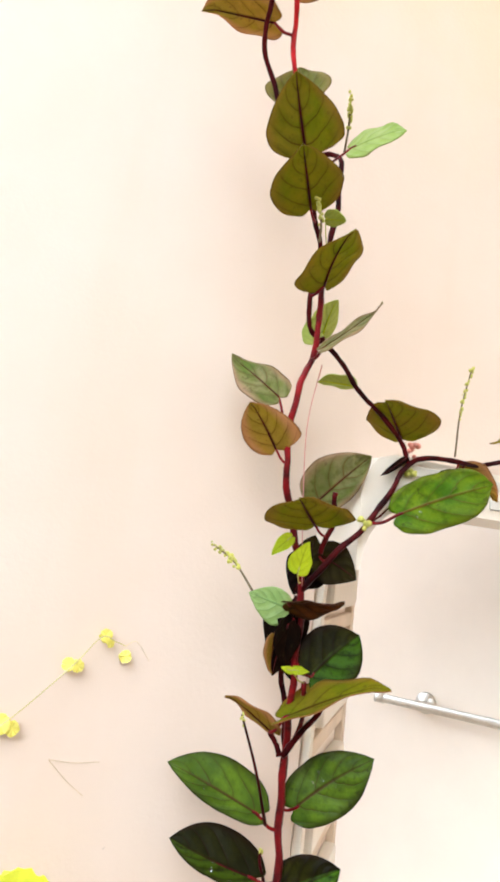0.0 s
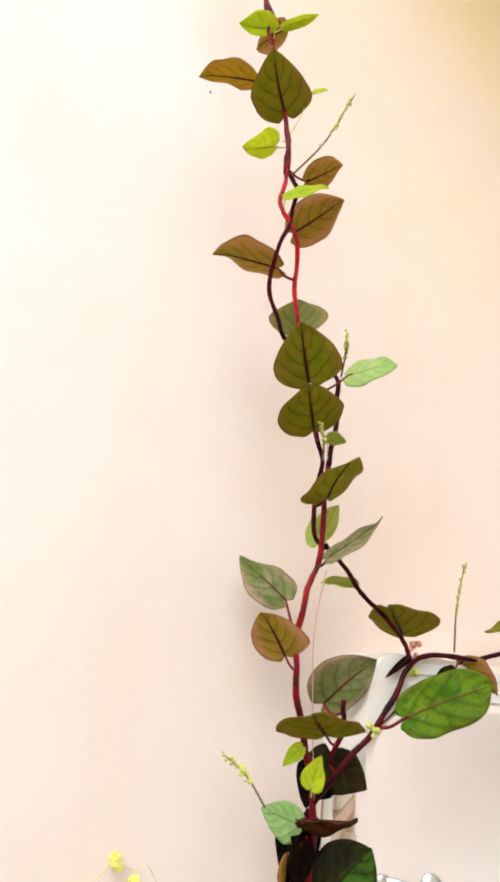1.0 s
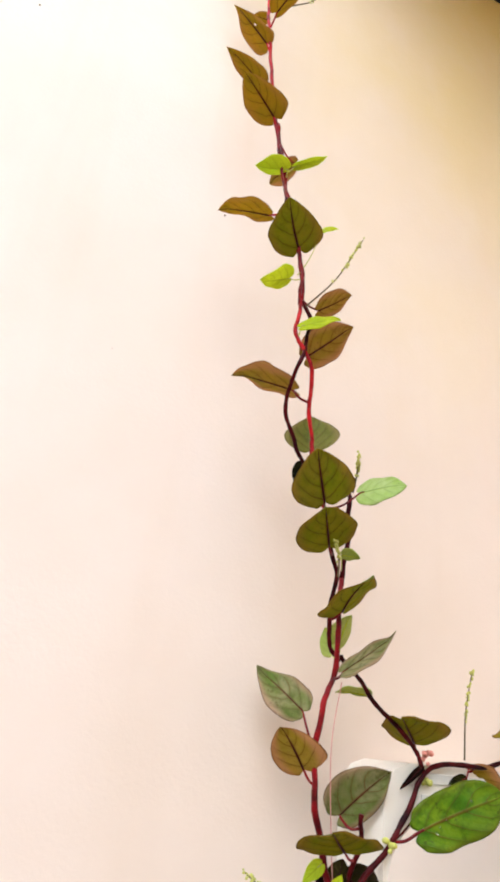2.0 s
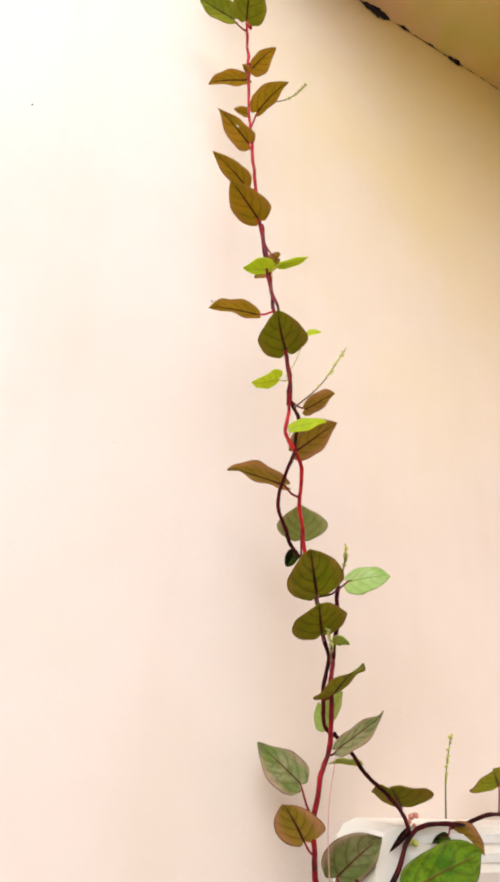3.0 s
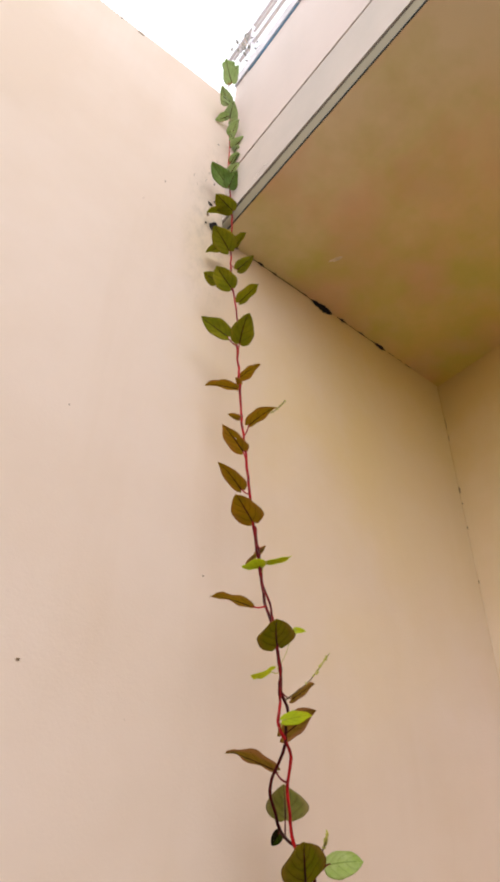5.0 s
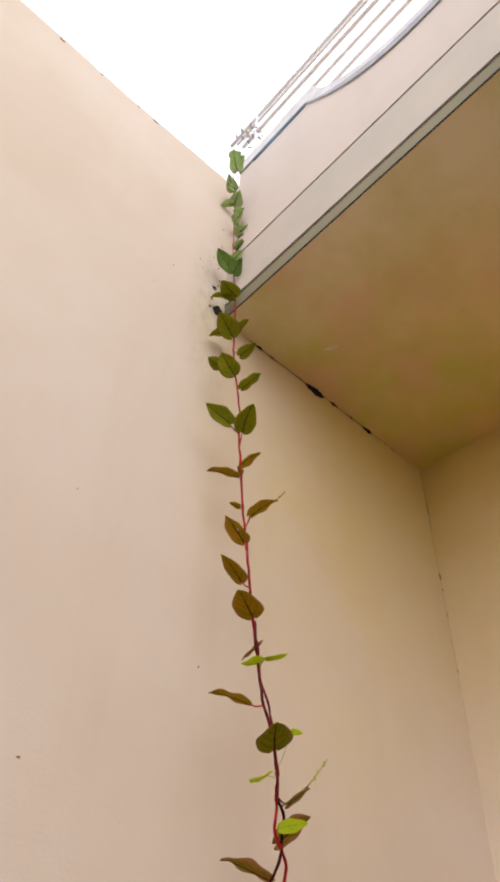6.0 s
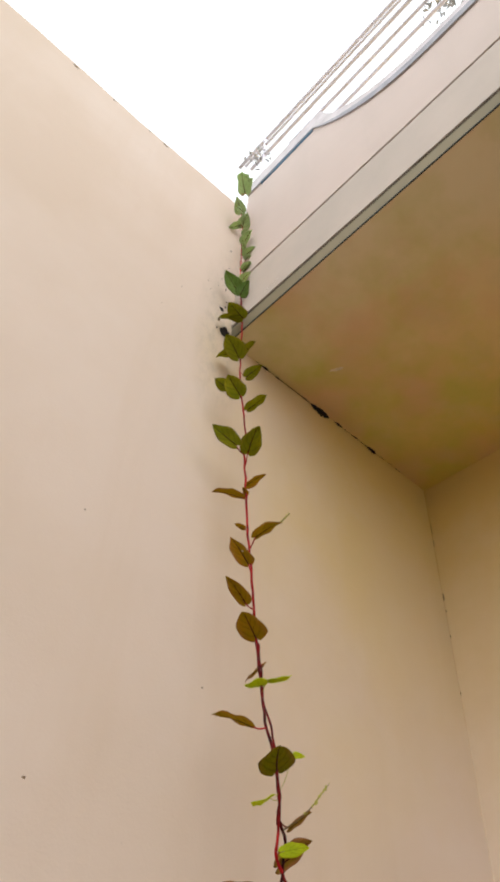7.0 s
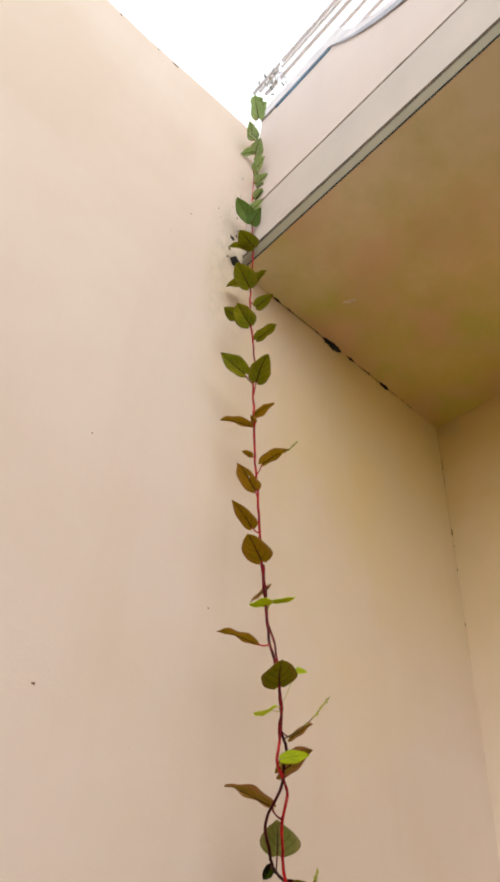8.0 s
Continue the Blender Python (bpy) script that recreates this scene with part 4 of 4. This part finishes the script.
leaf((0.719, 1.081, 1.186), (0.771, 1.072, 1.235), (-0.401, -0.881, 0.252), 0.068, "purple_top", (0.700, 1.082, 1.201), (0.43, 0.0325, 0.48, 0.0358, 0.05))
leaf((0.683, 1.078, 1.255), (0.643, 1.094, 1.267), (-0.343, -0.937, 0.065), 0.039, "pale", (0.700, 1.083, 1.256), (0.49, 0.0164, 0.26, 0.0227, -0.02))
leaf((0.678, 1.069, 1.261), (0.728, 1.038, 1.264), (-0.188, -0.385, -0.904), 0.047, "rust", (0.700, 1.083, 1.256))
leaf((0.688, 1.062, 1.195), (0.704, 1.056, 1.196), (-0.306, -0.665, 0.681), 0.011, "lime", (0.708, 1.073, 1.181))
leaf((0.688, 1.062, 1.194), (0.676, 1.066, 1.197), (-0.290, -0.951, 0.111), 0.008, "lime", (0.708, 1.073, 1.181))
leaf((0.716, 1.084, 1.316), (0.759, 1.071, 1.293), (-0.346, -0.931, -0.117), 0.049, "purple", (0.720, 1.070, 1.308), (0.50, 0.0243, 0.50, 0.0245, -0.12))
leaf((0.705, 1.085, 1.311), (0.708, 1.079, 1.336), (-0.483, -0.862, -0.153), 0.028, "purple", (0.692, 1.081, 1.300))
leaf((0.675, 1.047, 1.294), (0.679, 1.039, 1.326), (-0.821, -0.570, -0.036), 0.027, "lime", (0.697, 1.082, 1.283))
leaf((0.677, 1.074, 1.330), (0.659, 1.085, 1.310), (-0.725, -0.608, 0.322), 0.018, "lime", (0.684, 1.079, 1.325))
leaf((0.694, 1.055, 1.345), (0.653, 1.018, 1.371), (-0.176, -0.429, -0.886), 0.093, "olive", (0.716, 1.068, 1.335), (0.50, 0.0484, 0.12, 0.0447, 0.01))
leaf((0.722, 1.110, 1.375), (0.758, 1.055, 1.432), (-0.617, -0.726, -0.303), 0.060, "greygreen", (0.714, 1.055, 1.368), (0.37, 0.0374, 0.45, 0.0226, -0.27))
leaf((0.793, 1.049, 1.369), (0.892, 1.008, 1.416), (-0.371, -0.928, 0.009), 0.059, "green_bright", (0.762, 1.062, 1.356), (0.34, 0.0305, 0.40, 0.0320, 0.05))
leaf((0.892, 1.075, 1.436), (0.952, 1.068, 1.412), (-0.385, -0.391, -0.836), 0.052, "brown", (0.892, 1.059, 1.444))
leaf((0.811, 1.079, 1.463), (0.751, 1.028, 1.495), (-0.251, -0.294, -0.922), 0.083, "olive", (0.801, 1.063, 1.452), (0.50, 0.0350, 0.25, 0.0481, 0.23))
leaf((0.980, 1.055, 1.494), (1.013, 1.092, 1.511), (-0.513, 0.072, 0.855), 0.094, "olive", (0.979, 1.060, 1.456), (0.22, 0.0444, 0.44, 0.0496, -0.10))
leaf((1.012, 1.057, 1.491), (1.055, 1.062, 1.507), (-0.063, -0.891, 0.450), 0.055, "purple", (1.013, 1.063, 1.456))
leaf((1.069, 1.063, 1.452), (1.118, 1.016, 1.484), (-0.726, -0.682, 0.093), 0.046, "green", (1.070, 1.063, 1.455))
leaf((1.085, 1.062, 1.459), (1.136, 1.040, 1.511), (-0.165, -0.958, -0.236), 0.061, "olive", (1.070, 1.063, 1.455))
leaf((0.736, 1.074, 1.512), (0.696, 1.089, 1.514), (-0.130, -0.212, -0.969), 0.031, "limepale", (0.732, 1.055, 1.503))
leaf((0.669, 1.029, 1.529), (0.717, 0.987, 1.572), (-0.737, -0.188, 0.649), 0.045, "greygreen", (0.668, 1.052, 1.522), (0.36, 0.0202, 0.50, 0.0247, -0.05))
leaf((0.695, 1.085, 1.567), (0.697, 1.066, 1.606), (0.192, -0.878, -0.439), 0.037, "limepale", (0.679, 1.054, 1.545))
leaf((0.683, 1.080, 1.554), (0.683, 1.098, 1.588), (-0.418, -0.893, -0.165), 0.025, "limepale", (0.675, 1.053, 1.549))
leaf((0.661, 1.026, 1.598), (0.645, 0.950, 1.631), (0.361, -0.440, -0.822), 0.071, "olive", (0.653, 1.042, 1.588), (0.14, 0.0383, 0.50, 0.0324, 0.07))
leaf((0.627, 1.007, 1.668), (0.587, 0.957, 1.701), (0.048, -0.577, -0.816), 0.077, "olive", (0.643, 1.024, 1.663), (0.50, 0.0392, 0.35, 0.0379, 0.03))
leaf((0.603, 0.983, 1.713), (0.569, 0.949, 1.763), (-0.101, -0.790, -0.604), 0.082, "olive", (0.626, 1.018, 1.711), (0.26, 0.0349, 0.13, 0.0473, 0.32))
leaf((0.660, 0.992, 1.741), (0.690, 0.941, 1.748), (-0.838, -0.447, 0.312), 0.043, "paletop", (0.624, 1.017, 1.718), (0.46, 0.0252, 0.48, 0.0183, 0.09))
leaf((0.613, 1.043, 1.805), (0.616, 1.052, 1.860), (-0.555, -0.815, 0.167), 0.075, "dusky", (0.619, 1.050, 1.779), (0.29, 0.0349, 0.26, 0.0403, -0.50))
leaf((0.607, 1.049, 1.788), (0.602, 1.065, 1.766), (-0.552, -0.725, -0.413), 0.019, "green_dark", (0.608, 1.043, 1.783))
leaf((0.565, 1.017, 1.873), (0.499, 1.063, 1.906), (-0.351, 0.159, -0.923), 0.066, "brown", (0.582, 1.002, 1.852), (0.24, 0.0287, 0.50, 0.0375, 0.10))
leaf((0.582, 1.013, 1.930), (0.629, 0.980, 1.980), (0.190, -0.734, -0.652), 0.062, "brown", (0.560, 0.980, 1.922), (0.50, 0.0291, 0.50, 0.0330, 0.13))
leaf((0.578, 0.983, 1.987), (0.618, 0.967, 2.021), (0.447, -0.489, -0.749), 0.046, "brown", (0.551, 0.983, 1.994), (0.37, 0.0250, 0.50, 0.0207, -0.07))
leaf((0.548, 0.972, 1.941), (0.586, 0.940, 1.955), (-0.671, -0.656, 0.346), 0.027, "lime", (0.549, 0.980, 1.930), (0.50, 0.0139, 0.50, 0.0132, 0.05))
leaf((0.533, 0.990, 2.027), (0.495, 0.995, 2.006), (0.438, -0.264, -0.859), 0.035, "lime", (0.546, 0.981, 2.025), (0.46, 0.0293, 0.41, 0.0150, 0.10))
leaf((0.537, 0.977, 2.072), (0.489, 0.924, 2.101), (0.056, -0.512, -0.857), 0.076, "olive", (0.541, 0.979, 2.062), (0.50, 0.0377, 0.18, 0.0384, 0.06))
leaf((0.564, 0.961, 2.104), (0.578, 0.941, 2.102), (-0.625, -0.716, 0.310), 0.016, "lime", (0.541, 0.981, 2.030))
leaf((0.506, 1.022, 2.158), (0.441, 1.064, 2.183), (-0.193, 0.261, -0.946), 0.046, "gold", (0.522, 0.993, 2.152), (0.30, 0.020, 0.38, 0.032, 0.05))
leaf((0.548, 1.040, 2.307), (0.511, 1.061, 2.267), (0.601, -0.316, -0.734), 0.047, "brown", (0.498, 1.003, 2.298), (0.50, 0.0270, 0.50, 0.0240, 0.0))
leaf((0.518, 1.000, 2.238), (0.469, 1.004, 2.219), (0.328, -0.275, -0.904), 0.033, "lime", (0.521, 1.008, 2.227), (0.50, 0.0193, 0.47, 0.0138, -0.34))
leaf((0.532, 1.002, 2.255), (0.572, 0.971, 2.267), (-0.020, -0.374, -0.927), 0.016, "lime", (0.516, 1.007, 2.237), (0.50, 0.0076, 0.48, 0.0084, 0.43))
leaf((0.484, 0.997, 2.332), (0.419, 0.971, 2.364), (-0.294, -0.354, -0.888), 0.063, "gold", (0.492, 1.002, 2.322), (0.50, 0.0325, 0.13, 0.0300, 0.16))
leaf((0.465, 1.018, 2.417), (0.396, 1.011, 2.456), (-0.420, -0.433, -0.798), 0.037, "gold", (0.479, 1.002, 2.400), (0.43, 0.0141, 0.19, 0.0226, -0.31))
leaf((0.462, 1.012, 2.517), (0.396, 1.004, 2.560), (-0.540, -0.074, -0.838), 0.061, "gold", (0.468, 1.005, 2.490), (0.48, 0.0436, 0.12, 0.0170, 0.54), 0.40)
leaf((0.469, 1.001, 2.594), (0.495, 0.943, 2.631), (0.322, -0.408, -0.854), 0.046, "gold", (0.465, 1.016, 2.564), (0.33, 0.0323, 0.50, 0.0134, -0.05))
leaf((0.472, 1.050, 2.646), (0.445, 1.059, 2.655), (-0.266, 0.174, -0.948), 0.024, "gold", (0.462, 1.025, 2.626))
leaf((0.462, 1.052, 2.743), (0.405, 1.113, 2.773), (-0.104, 0.363, -0.926), 0.042, "gold", (0.461, 1.040, 2.745), (0.50, 0.0193, 0.46, 0.0227, 0.27))
leaf((0.477, 1.063, 2.804), (0.504, 1.021, 2.842), (0.623, -0.267, -0.735), 0.060, "gold", (0.459, 1.045, 2.796), (0.32, 0.0244, 0.50, 0.0354, -0.08))
leaf((0.463, 1.040, 2.747), (0.447, 1.038, 2.764), (-0.726, -0.014, -0.687), 0.019, "gold", (0.461, 1.038, 2.725))
leaf((0.435, 1.015, 2.864), (0.416, 0.964, 2.922), (0.225, -0.771, -0.596), 0.083, "leafgreen", (0.457, 1.050, 2.847), (0.24, 0.0304, 0.50, 0.0530, 0.30))
leaf((0.421, 1.055, 2.913), (0.348, 1.078, 2.952), (-0.445, -0.832, -0.330), 0.054, "leafgreen", (0.456, 1.055, 2.898), (0.38, 0.0254, 0.36, 0.0286, -0.32))
leaf((0.457, 1.061, 3.093), (0.470, 0.993, 3.123), (0.484, -0.277, -0.830), 0.059, "leafgreen", (0.451, 1.076, 3.111), (0.35, 0.0391, 0.47, 0.0202, -0.16))
leaf((0.429, 1.069, 3.144), (0.366, 1.063, 3.182), (-0.159, -0.906, -0.393), 0.085, "leafgreen", (0.446, 1.079, 3.149), (0.43, 0.0575, 0.26, 0.0278, -0.50))
leaf((0.400, 1.103, 3.185), (0.359, 1.115, 3.204), (-0.478, -0.472, -0.741), 0.043, "leafgreen", (0.444, 1.081, 3.168))
leaf((0.455, 1.079, 3.264), (0.480, 1.034, 3.308), (-0.241, -0.647, -0.724), 0.041, "leafgreen", (0.436, 1.088, 3.279))
leaf((0.422, 1.086, 3.340), (0.354, 1.078, 3.394), (-0.436, -0.633, -0.640), 0.071, "leafgreen", (0.434, 1.092, 3.360), (0.50, 0.0325, 0.26, 0.0383, -0.32))
leaf((0.427, 1.103, 3.386), (0.376, 1.153, 3.373), (0.323, 0.087, -0.942), 0.057, "leafgreen", (0.434, 1.092, 3.360))
leaf((0.451, 1.094, 3.405), (0.456, 1.055, 3.440), (0.549, -0.523, -0.651), 0.042, "leafgreen", (0.434, 1.093, 3.386))
leaf((0.422, 1.085, 3.567), (0.351, 1.086, 3.595), (-0.339, -0.385, -0.858), 0.063, "leafgreen", (0.430, 1.102, 3.588), (0.50, 0.0347, 0.20, 0.0282, 0.05))
leaf((0.414, 1.102, 3.577), (0.354, 1.145, 3.578), (0.287, 0.422, -0.860), 0.060, "leafgreen", (0.430, 1.101, 3.563))
leaf((0.411, 1.109, 3.742), (0.333, 1.112, 3.815), (-0.437, -0.791, -0.429), 0.067, "tipgreen", (0.413, 1.113, 3.773), (0.39, 0.0384, 0.46, 0.0285, -0.49))
leaf((0.404, 1.096, 3.711), (0.408, 1.060, 3.775), (-0.240, -0.698, -0.675), 0.051, "tipgreen", (0.415, 1.111, 3.745))
leaf((0.380, 1.120, 4.581), (0.317, 1.082, 4.650), (-0.484, -0.501, -0.717), 0.066, "tip", (0.372, 1.130, 4.563))
leaf((0.348, 1.130, 4.677), (0.363, 1.085, 4.702), (-0.164, -0.519, -0.839), 0.064, "tip", (0.370, 1.130, 4.652))
leaf((0.380, 1.130, 4.395), (0.328, 1.108, 4.445), (-0.495, -0.476, -0.727), 0.055, "tip", (0.386, 1.130, 4.368))
leaf((0.397, 1.130, 4.283), (0.380, 1.083, 4.329), (-0.348, -0.594, -0.725), 0.061, "tip", (0.396, 1.130, 4.288))
leaf((0.386, 1.130, 4.289), (0.350, 1.173, 4.279), (0.371, 0.095, -0.924), 0.046, "tip", (0.396, 1.130, 4.288))
leaf((0.409, 1.126, 4.139), (0.400, 1.072, 4.186), (0.500, -0.611, -0.613), 0.058, "tip", (0.402, 1.126, 4.123))
leaf((0.418, 1.124, 4.053), (0.432, 1.070, 4.085), (0.614, -0.280, -0.738), 0.051, "tip", (0.404, 1.124, 4.041))
leaf((0.416, 1.121, 3.939), (0.419, 1.083, 3.966), (0.517, -0.472, -0.714), 0.037, "tip", (0.408, 1.119, 3.907))
leaf((0.415, 1.117, 3.840), (0.420, 1.071, 3.871), (0.489, -0.449, -0.748), 0.044, "tip", (0.410, 1.115, 3.814))
leaf((0.806, 1.060, 1.436), (0.773, 1.062, 1.409), (-0.300, -0.900, 0.300), 0.009, "near_black", (0.811, 1.060, 1.430))
leaf((0.874, 1.057, 1.429), (0.849, 1.060, 1.422), (-0.200, -0.800, 0.560), 0.014, "green_dark", (0.880, 1.058, 1.442))
stem("side_branch", [(0.762, 1.060, 1.354), (0.776, 1.060, 1.366), (0.789, 1.056, 1.380)], 0.0013, 0.0010)
# near-black leaves that fill the dark core of the vine
leaf((0.683, 1.074, 1.239), (0.677, 1.087, 1.185), (-0.486, -0.861, -0.151), 0.036, "near_black", (0.700, 1.082, 1.228))
leaf((0.703, 1.100, 1.249), (0.699, 1.113, 1.193), (-0.482, -0.862, -0.158), 0.039, "near_black", (0.694, 1.092, 1.242))
leaf((0.710, 1.093, 1.281), (0.713, 1.085, 1.315), (-0.488, -0.859, -0.156), 0.037, "near_black", (0.700, 1.083, 1.275))
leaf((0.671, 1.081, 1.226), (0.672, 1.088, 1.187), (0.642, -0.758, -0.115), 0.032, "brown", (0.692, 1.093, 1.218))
leaf((0.689, 1.076, 1.245), (0.693, 1.087, 1.183), (0.529, -0.842, -0.105), 0.051, "near_black", (0.700, 1.082, 1.238))
leaf((0.653, 1.094, 1.484), (0.603, 1.132, 1.529), (-0.234, -0.852, 0.469), 0.054, "greygreen", (0.656, 1.064, 1.446), (0.32, 0.0310, 0.24, 0.0290, -0.10))
leaf((0.646, 1.072, 1.422), (0.607, 1.061, 1.466), (-0.441, -0.697, -0.566), 0.062, "brown", (0.659, 1.068, 1.406), (0.50, 0.0288, 0.12, 0.0330, 0.08))
leaf((0.405, 1.125, 4.206), (0.404, 1.085, 4.209), (-0.35, -0.60, -0.72), 0.045, "tip", (0.405, 1.130, 4.186))
leaf((0.421, 1.125, 4.125), (0.365, 1.085, 4.064), (-0.35, -0.60, -0.72), 0.040, "tip", (0.421, 1.130, 4.105))
leaf((0.431, 1.125, 4.086), (0.451, 1.085, 4.096), (-0.35, -0.60, -0.72), 0.040, "tip", (0.431, 1.130, 4.066))
leaf((0.427, 1.125, 3.942), (0.429, 1.085, 3.967), (-0.35, -0.60, -0.72), 0.050, "tip", (0.427, 1.130, 3.922))
leaf((0.385, 1.125, 4.404), (0.307, 1.085, 4.287), (-0.35, -0.60, -0.72), 0.045, "tip", (0.385, 1.130, 4.384))
leaf((0.374, 1.125, 4.659), (0.385, 1.085, 4.699), (-0.35, -0.60, -0.72), 0.050, "tip", (0.374, 1.130, 4.639))
leaf((0.429, 1.125, 4.037), (0.427, 1.085, 4.028), (-0.35, -0.60, -0.72), 0.035, "tip", (0.429, 1.130, 4.017))
leaf((0.645, 1.005, 1.661), (0.663, 0.993, 1.659), (-0.20, -0.45, -0.87), 0.020, "limepale", (0.668, 1.042, 1.652))
# three more near-black leaves, added to close gaps in the core
leaf((0.692, 1.092, 1.262), (0.683, 1.098, 1.188), (-0.45, -0.88, -0.10), 0.050, "near_black", (0.698, 1.086, 1.258))
leaf((0.712, 1.094, 1.312), (0.694, 1.092, 1.268), (-0.40, -0.90, -0.12), 0.044, "near_black", (0.706, 1.086, 1.305))
leaf((0.700, 1.098, 1.235), (0.690, 1.104, 1.188), (-0.20, -0.95, -0.15), 0.040, "near_black", (0.699, 1.086, 1.212))
flower_spike((0.663, 1.013, 1.749), (0.654, 0.991, 1.767), (0.642, 0.970, 1.783))
flower_spike((0.878, 1.063, 1.450), (0.876, 1.055, 1.506), (0.882, 1.046, 1.559))
flower_spike((0.641, 1.006, 1.633), (0.637, 0.999, 1.651), (0.627, 0.992, 1.672))
flower_spike((0.553, 0.973, 1.976), (0.574, 0.933, 2.004), (0.587, 0.892, 2.045))
flower_spike((0.640, 1.078, 1.270), (0.624, 1.096, 1.296), (0.605, 1.118, 1.313), 1.5)
flower_spike((0.499, 1.008, 2.647), (0.531, 0.991, 2.662), (0.559, 0.976, 2.705))
flower_spike((0.685, 1.083, 1.040), (0.665, 1.076, 1.094), (0.642, 1.074, 1.148), 0.9)
flower_spike((0.693, 1.090, 0.984), (0.686, 1.090, 1.004), (0.686, 1.089, 1.014), 0.9)

# the thread on which it climbs
bm = bmesh.new()
add_tube(bm, spline([(0.693, 1.07, 1.28), (0.684, 1.068, 1.36), (0.675, 1.06, 1.45), (0.683, 1.055, 1.52)], 10), 0.0006, 0.0006, 5)
part("string", bm, STRING, vine, "thin pink thread", True)
# clusters of buds and berries at the forks
for at, m_, n in (((0.815, 1.062, 1.448), PINK, 9), ((0.818, 1.062, 1.425), BUD, 8), ((0.747, 1.05, 1.352), BUD, 6)):
    for i in range(n):
        bm = bmesh.new()
        add_ball(bm, Vector(at) + Vector([rnd.uniform(-0.007, 0.007) for _ in range(3)]), rnd.uniform(0.002, 0.0042), 1.0, 8)
        part("berry", bm, m_, vine, "small round bud", True)

# ---- the yellow creeper on the wall ----
RUNNER = plain("straw_yellow_runner", (0.60, 0.52, 0.24), 0.7, 0.0, 60.0, 0.2)
LIME_YELLOW = plain("yellow_lime_blade", (0.60, 0.60, 0.02), 0.5, 0.0, 40.0, 0.22, 0.002)
creeper = thing("yellow_creeper", (0.40, 1.16, 1.08), "thin pale yellow creeper with small withered leaves on the wall", "creeper")
bm = bmesh.new()
add_tube(bm, spline([(0.38, 1.155, 1.09), (0.422, 1.155, 1.114), (0.478, 1.150, 1.171), (0.505, 1.150, 1.203), (0.520, 1.150, 1.200), (0.533, 1.155, 1.195)], 6), 0.0009, 0.0006, 6)
part("runner", bm, RUNNER, creeper, "", True)
bm = bmesh.new()
add_tube(bm, spline([(0.533, 1.155, 1.195), (0.545, 1.155, 1.200), (0.562, 1.158, 1.180)], 6), 0.0005, 0.0004, 5)
part("tendril", bm, TWIG, creeper, "", True)


def ragged_leaf(at, r, tilt, seed, n=18, least=0.62):
    q = random.Random(seed)
    bm = bmesh.new()
    rings = []
    for layer in (0.0, 0.0012):
        c = bm.verts.new((0, 0, layer))
        ring = [bm.verts.new((r * k * math.cos(a), r * k * math.sin(a), layer + (0.2 if n < 30 else 0.03) * r * q.uniform(-1, 1))) for a, k in [(2 * math.pi * i / n, q.uniform(least, 1.0)) for i in range(n)]]
        rings.append((c, ring))
    for c, ring in rings:
        for i in range(n):
            bm.faces.new((c, ring[i], ring[(i + 1) % n]))
    for i in range(n):
        j = (i + 1) % n
        bm.faces.new((rings[0][1][i], rings[0][1][j], rings[1][1][j], rings[1][1][i]))
    bmesh.ops.recalc_face_normals(bm, faces=bm.faces)
    bmesh.ops.transform(bm, matrix=pose(*at, 90 + tilt, q.uniform(-25, 25), q.uniform(-30, 30)), verts=bm.verts)
    return bm


for i, (at, r) in enumerate((((0.478, 1.158, 1.172), 0.0085), ((0.487, 1.158, 1.171), 0.008), ((0.512, 1.158, 1.203), 0.009), ((0.518, 1.159, 1.196), 0.006), ((0.536, 1.159, 1.183), 0.008), ((0.420, 1.159, 1.112), 0.012), ((0.432, 1.159, 1.108), 0.009))):
    part("small_leaf", ragged_leaf((at[0], 1.163, at[2]), 0.9 * r, -8, 50 + i, 18, 0.80), YELLOW, creeper, "withered yellow leaf")
low_leaf = thing("garden_leaf", (0.44, 1.0, 0.9), "bright lime green toothed leaf of a low plant", "leaf")
part("blade", ragged_leaf((0.458, 1.10, 0.960), 0.046, -8, 77, 44, 0.86), LIME_YELLOW, low_leaf)
bm = bmesh.new()
add_tube(bm, spline([(0.47, 1.13, 0.0), (0.455, 1.12, 0.5), (0.452, 1.10, 0.955)], 6), 0.002, 0.0015, 6)
part("stalk", bm, BUD, low_leaf, "", True)
dry = thing("dry_twig", (0.473, 1.165, 1.078), "forked dry straw twig clinging to the wall", "twig")
for e in ((0.525, 1.163, 1.076), (0.513, 1.163, 1.043)):
    bm = bmesh.new()
    mid = (Vector((0.473, 1.164, 1.078)) + Vector(e)) / 2 + Vector((0, 0, -0.002))
    add_tube(bm, spline([(0.473, 1.164, 1.078), mid, e], 6), 0.00045, 0.0004, 5)
    part("twig_arm", bm, TWIG, dry, "", True)
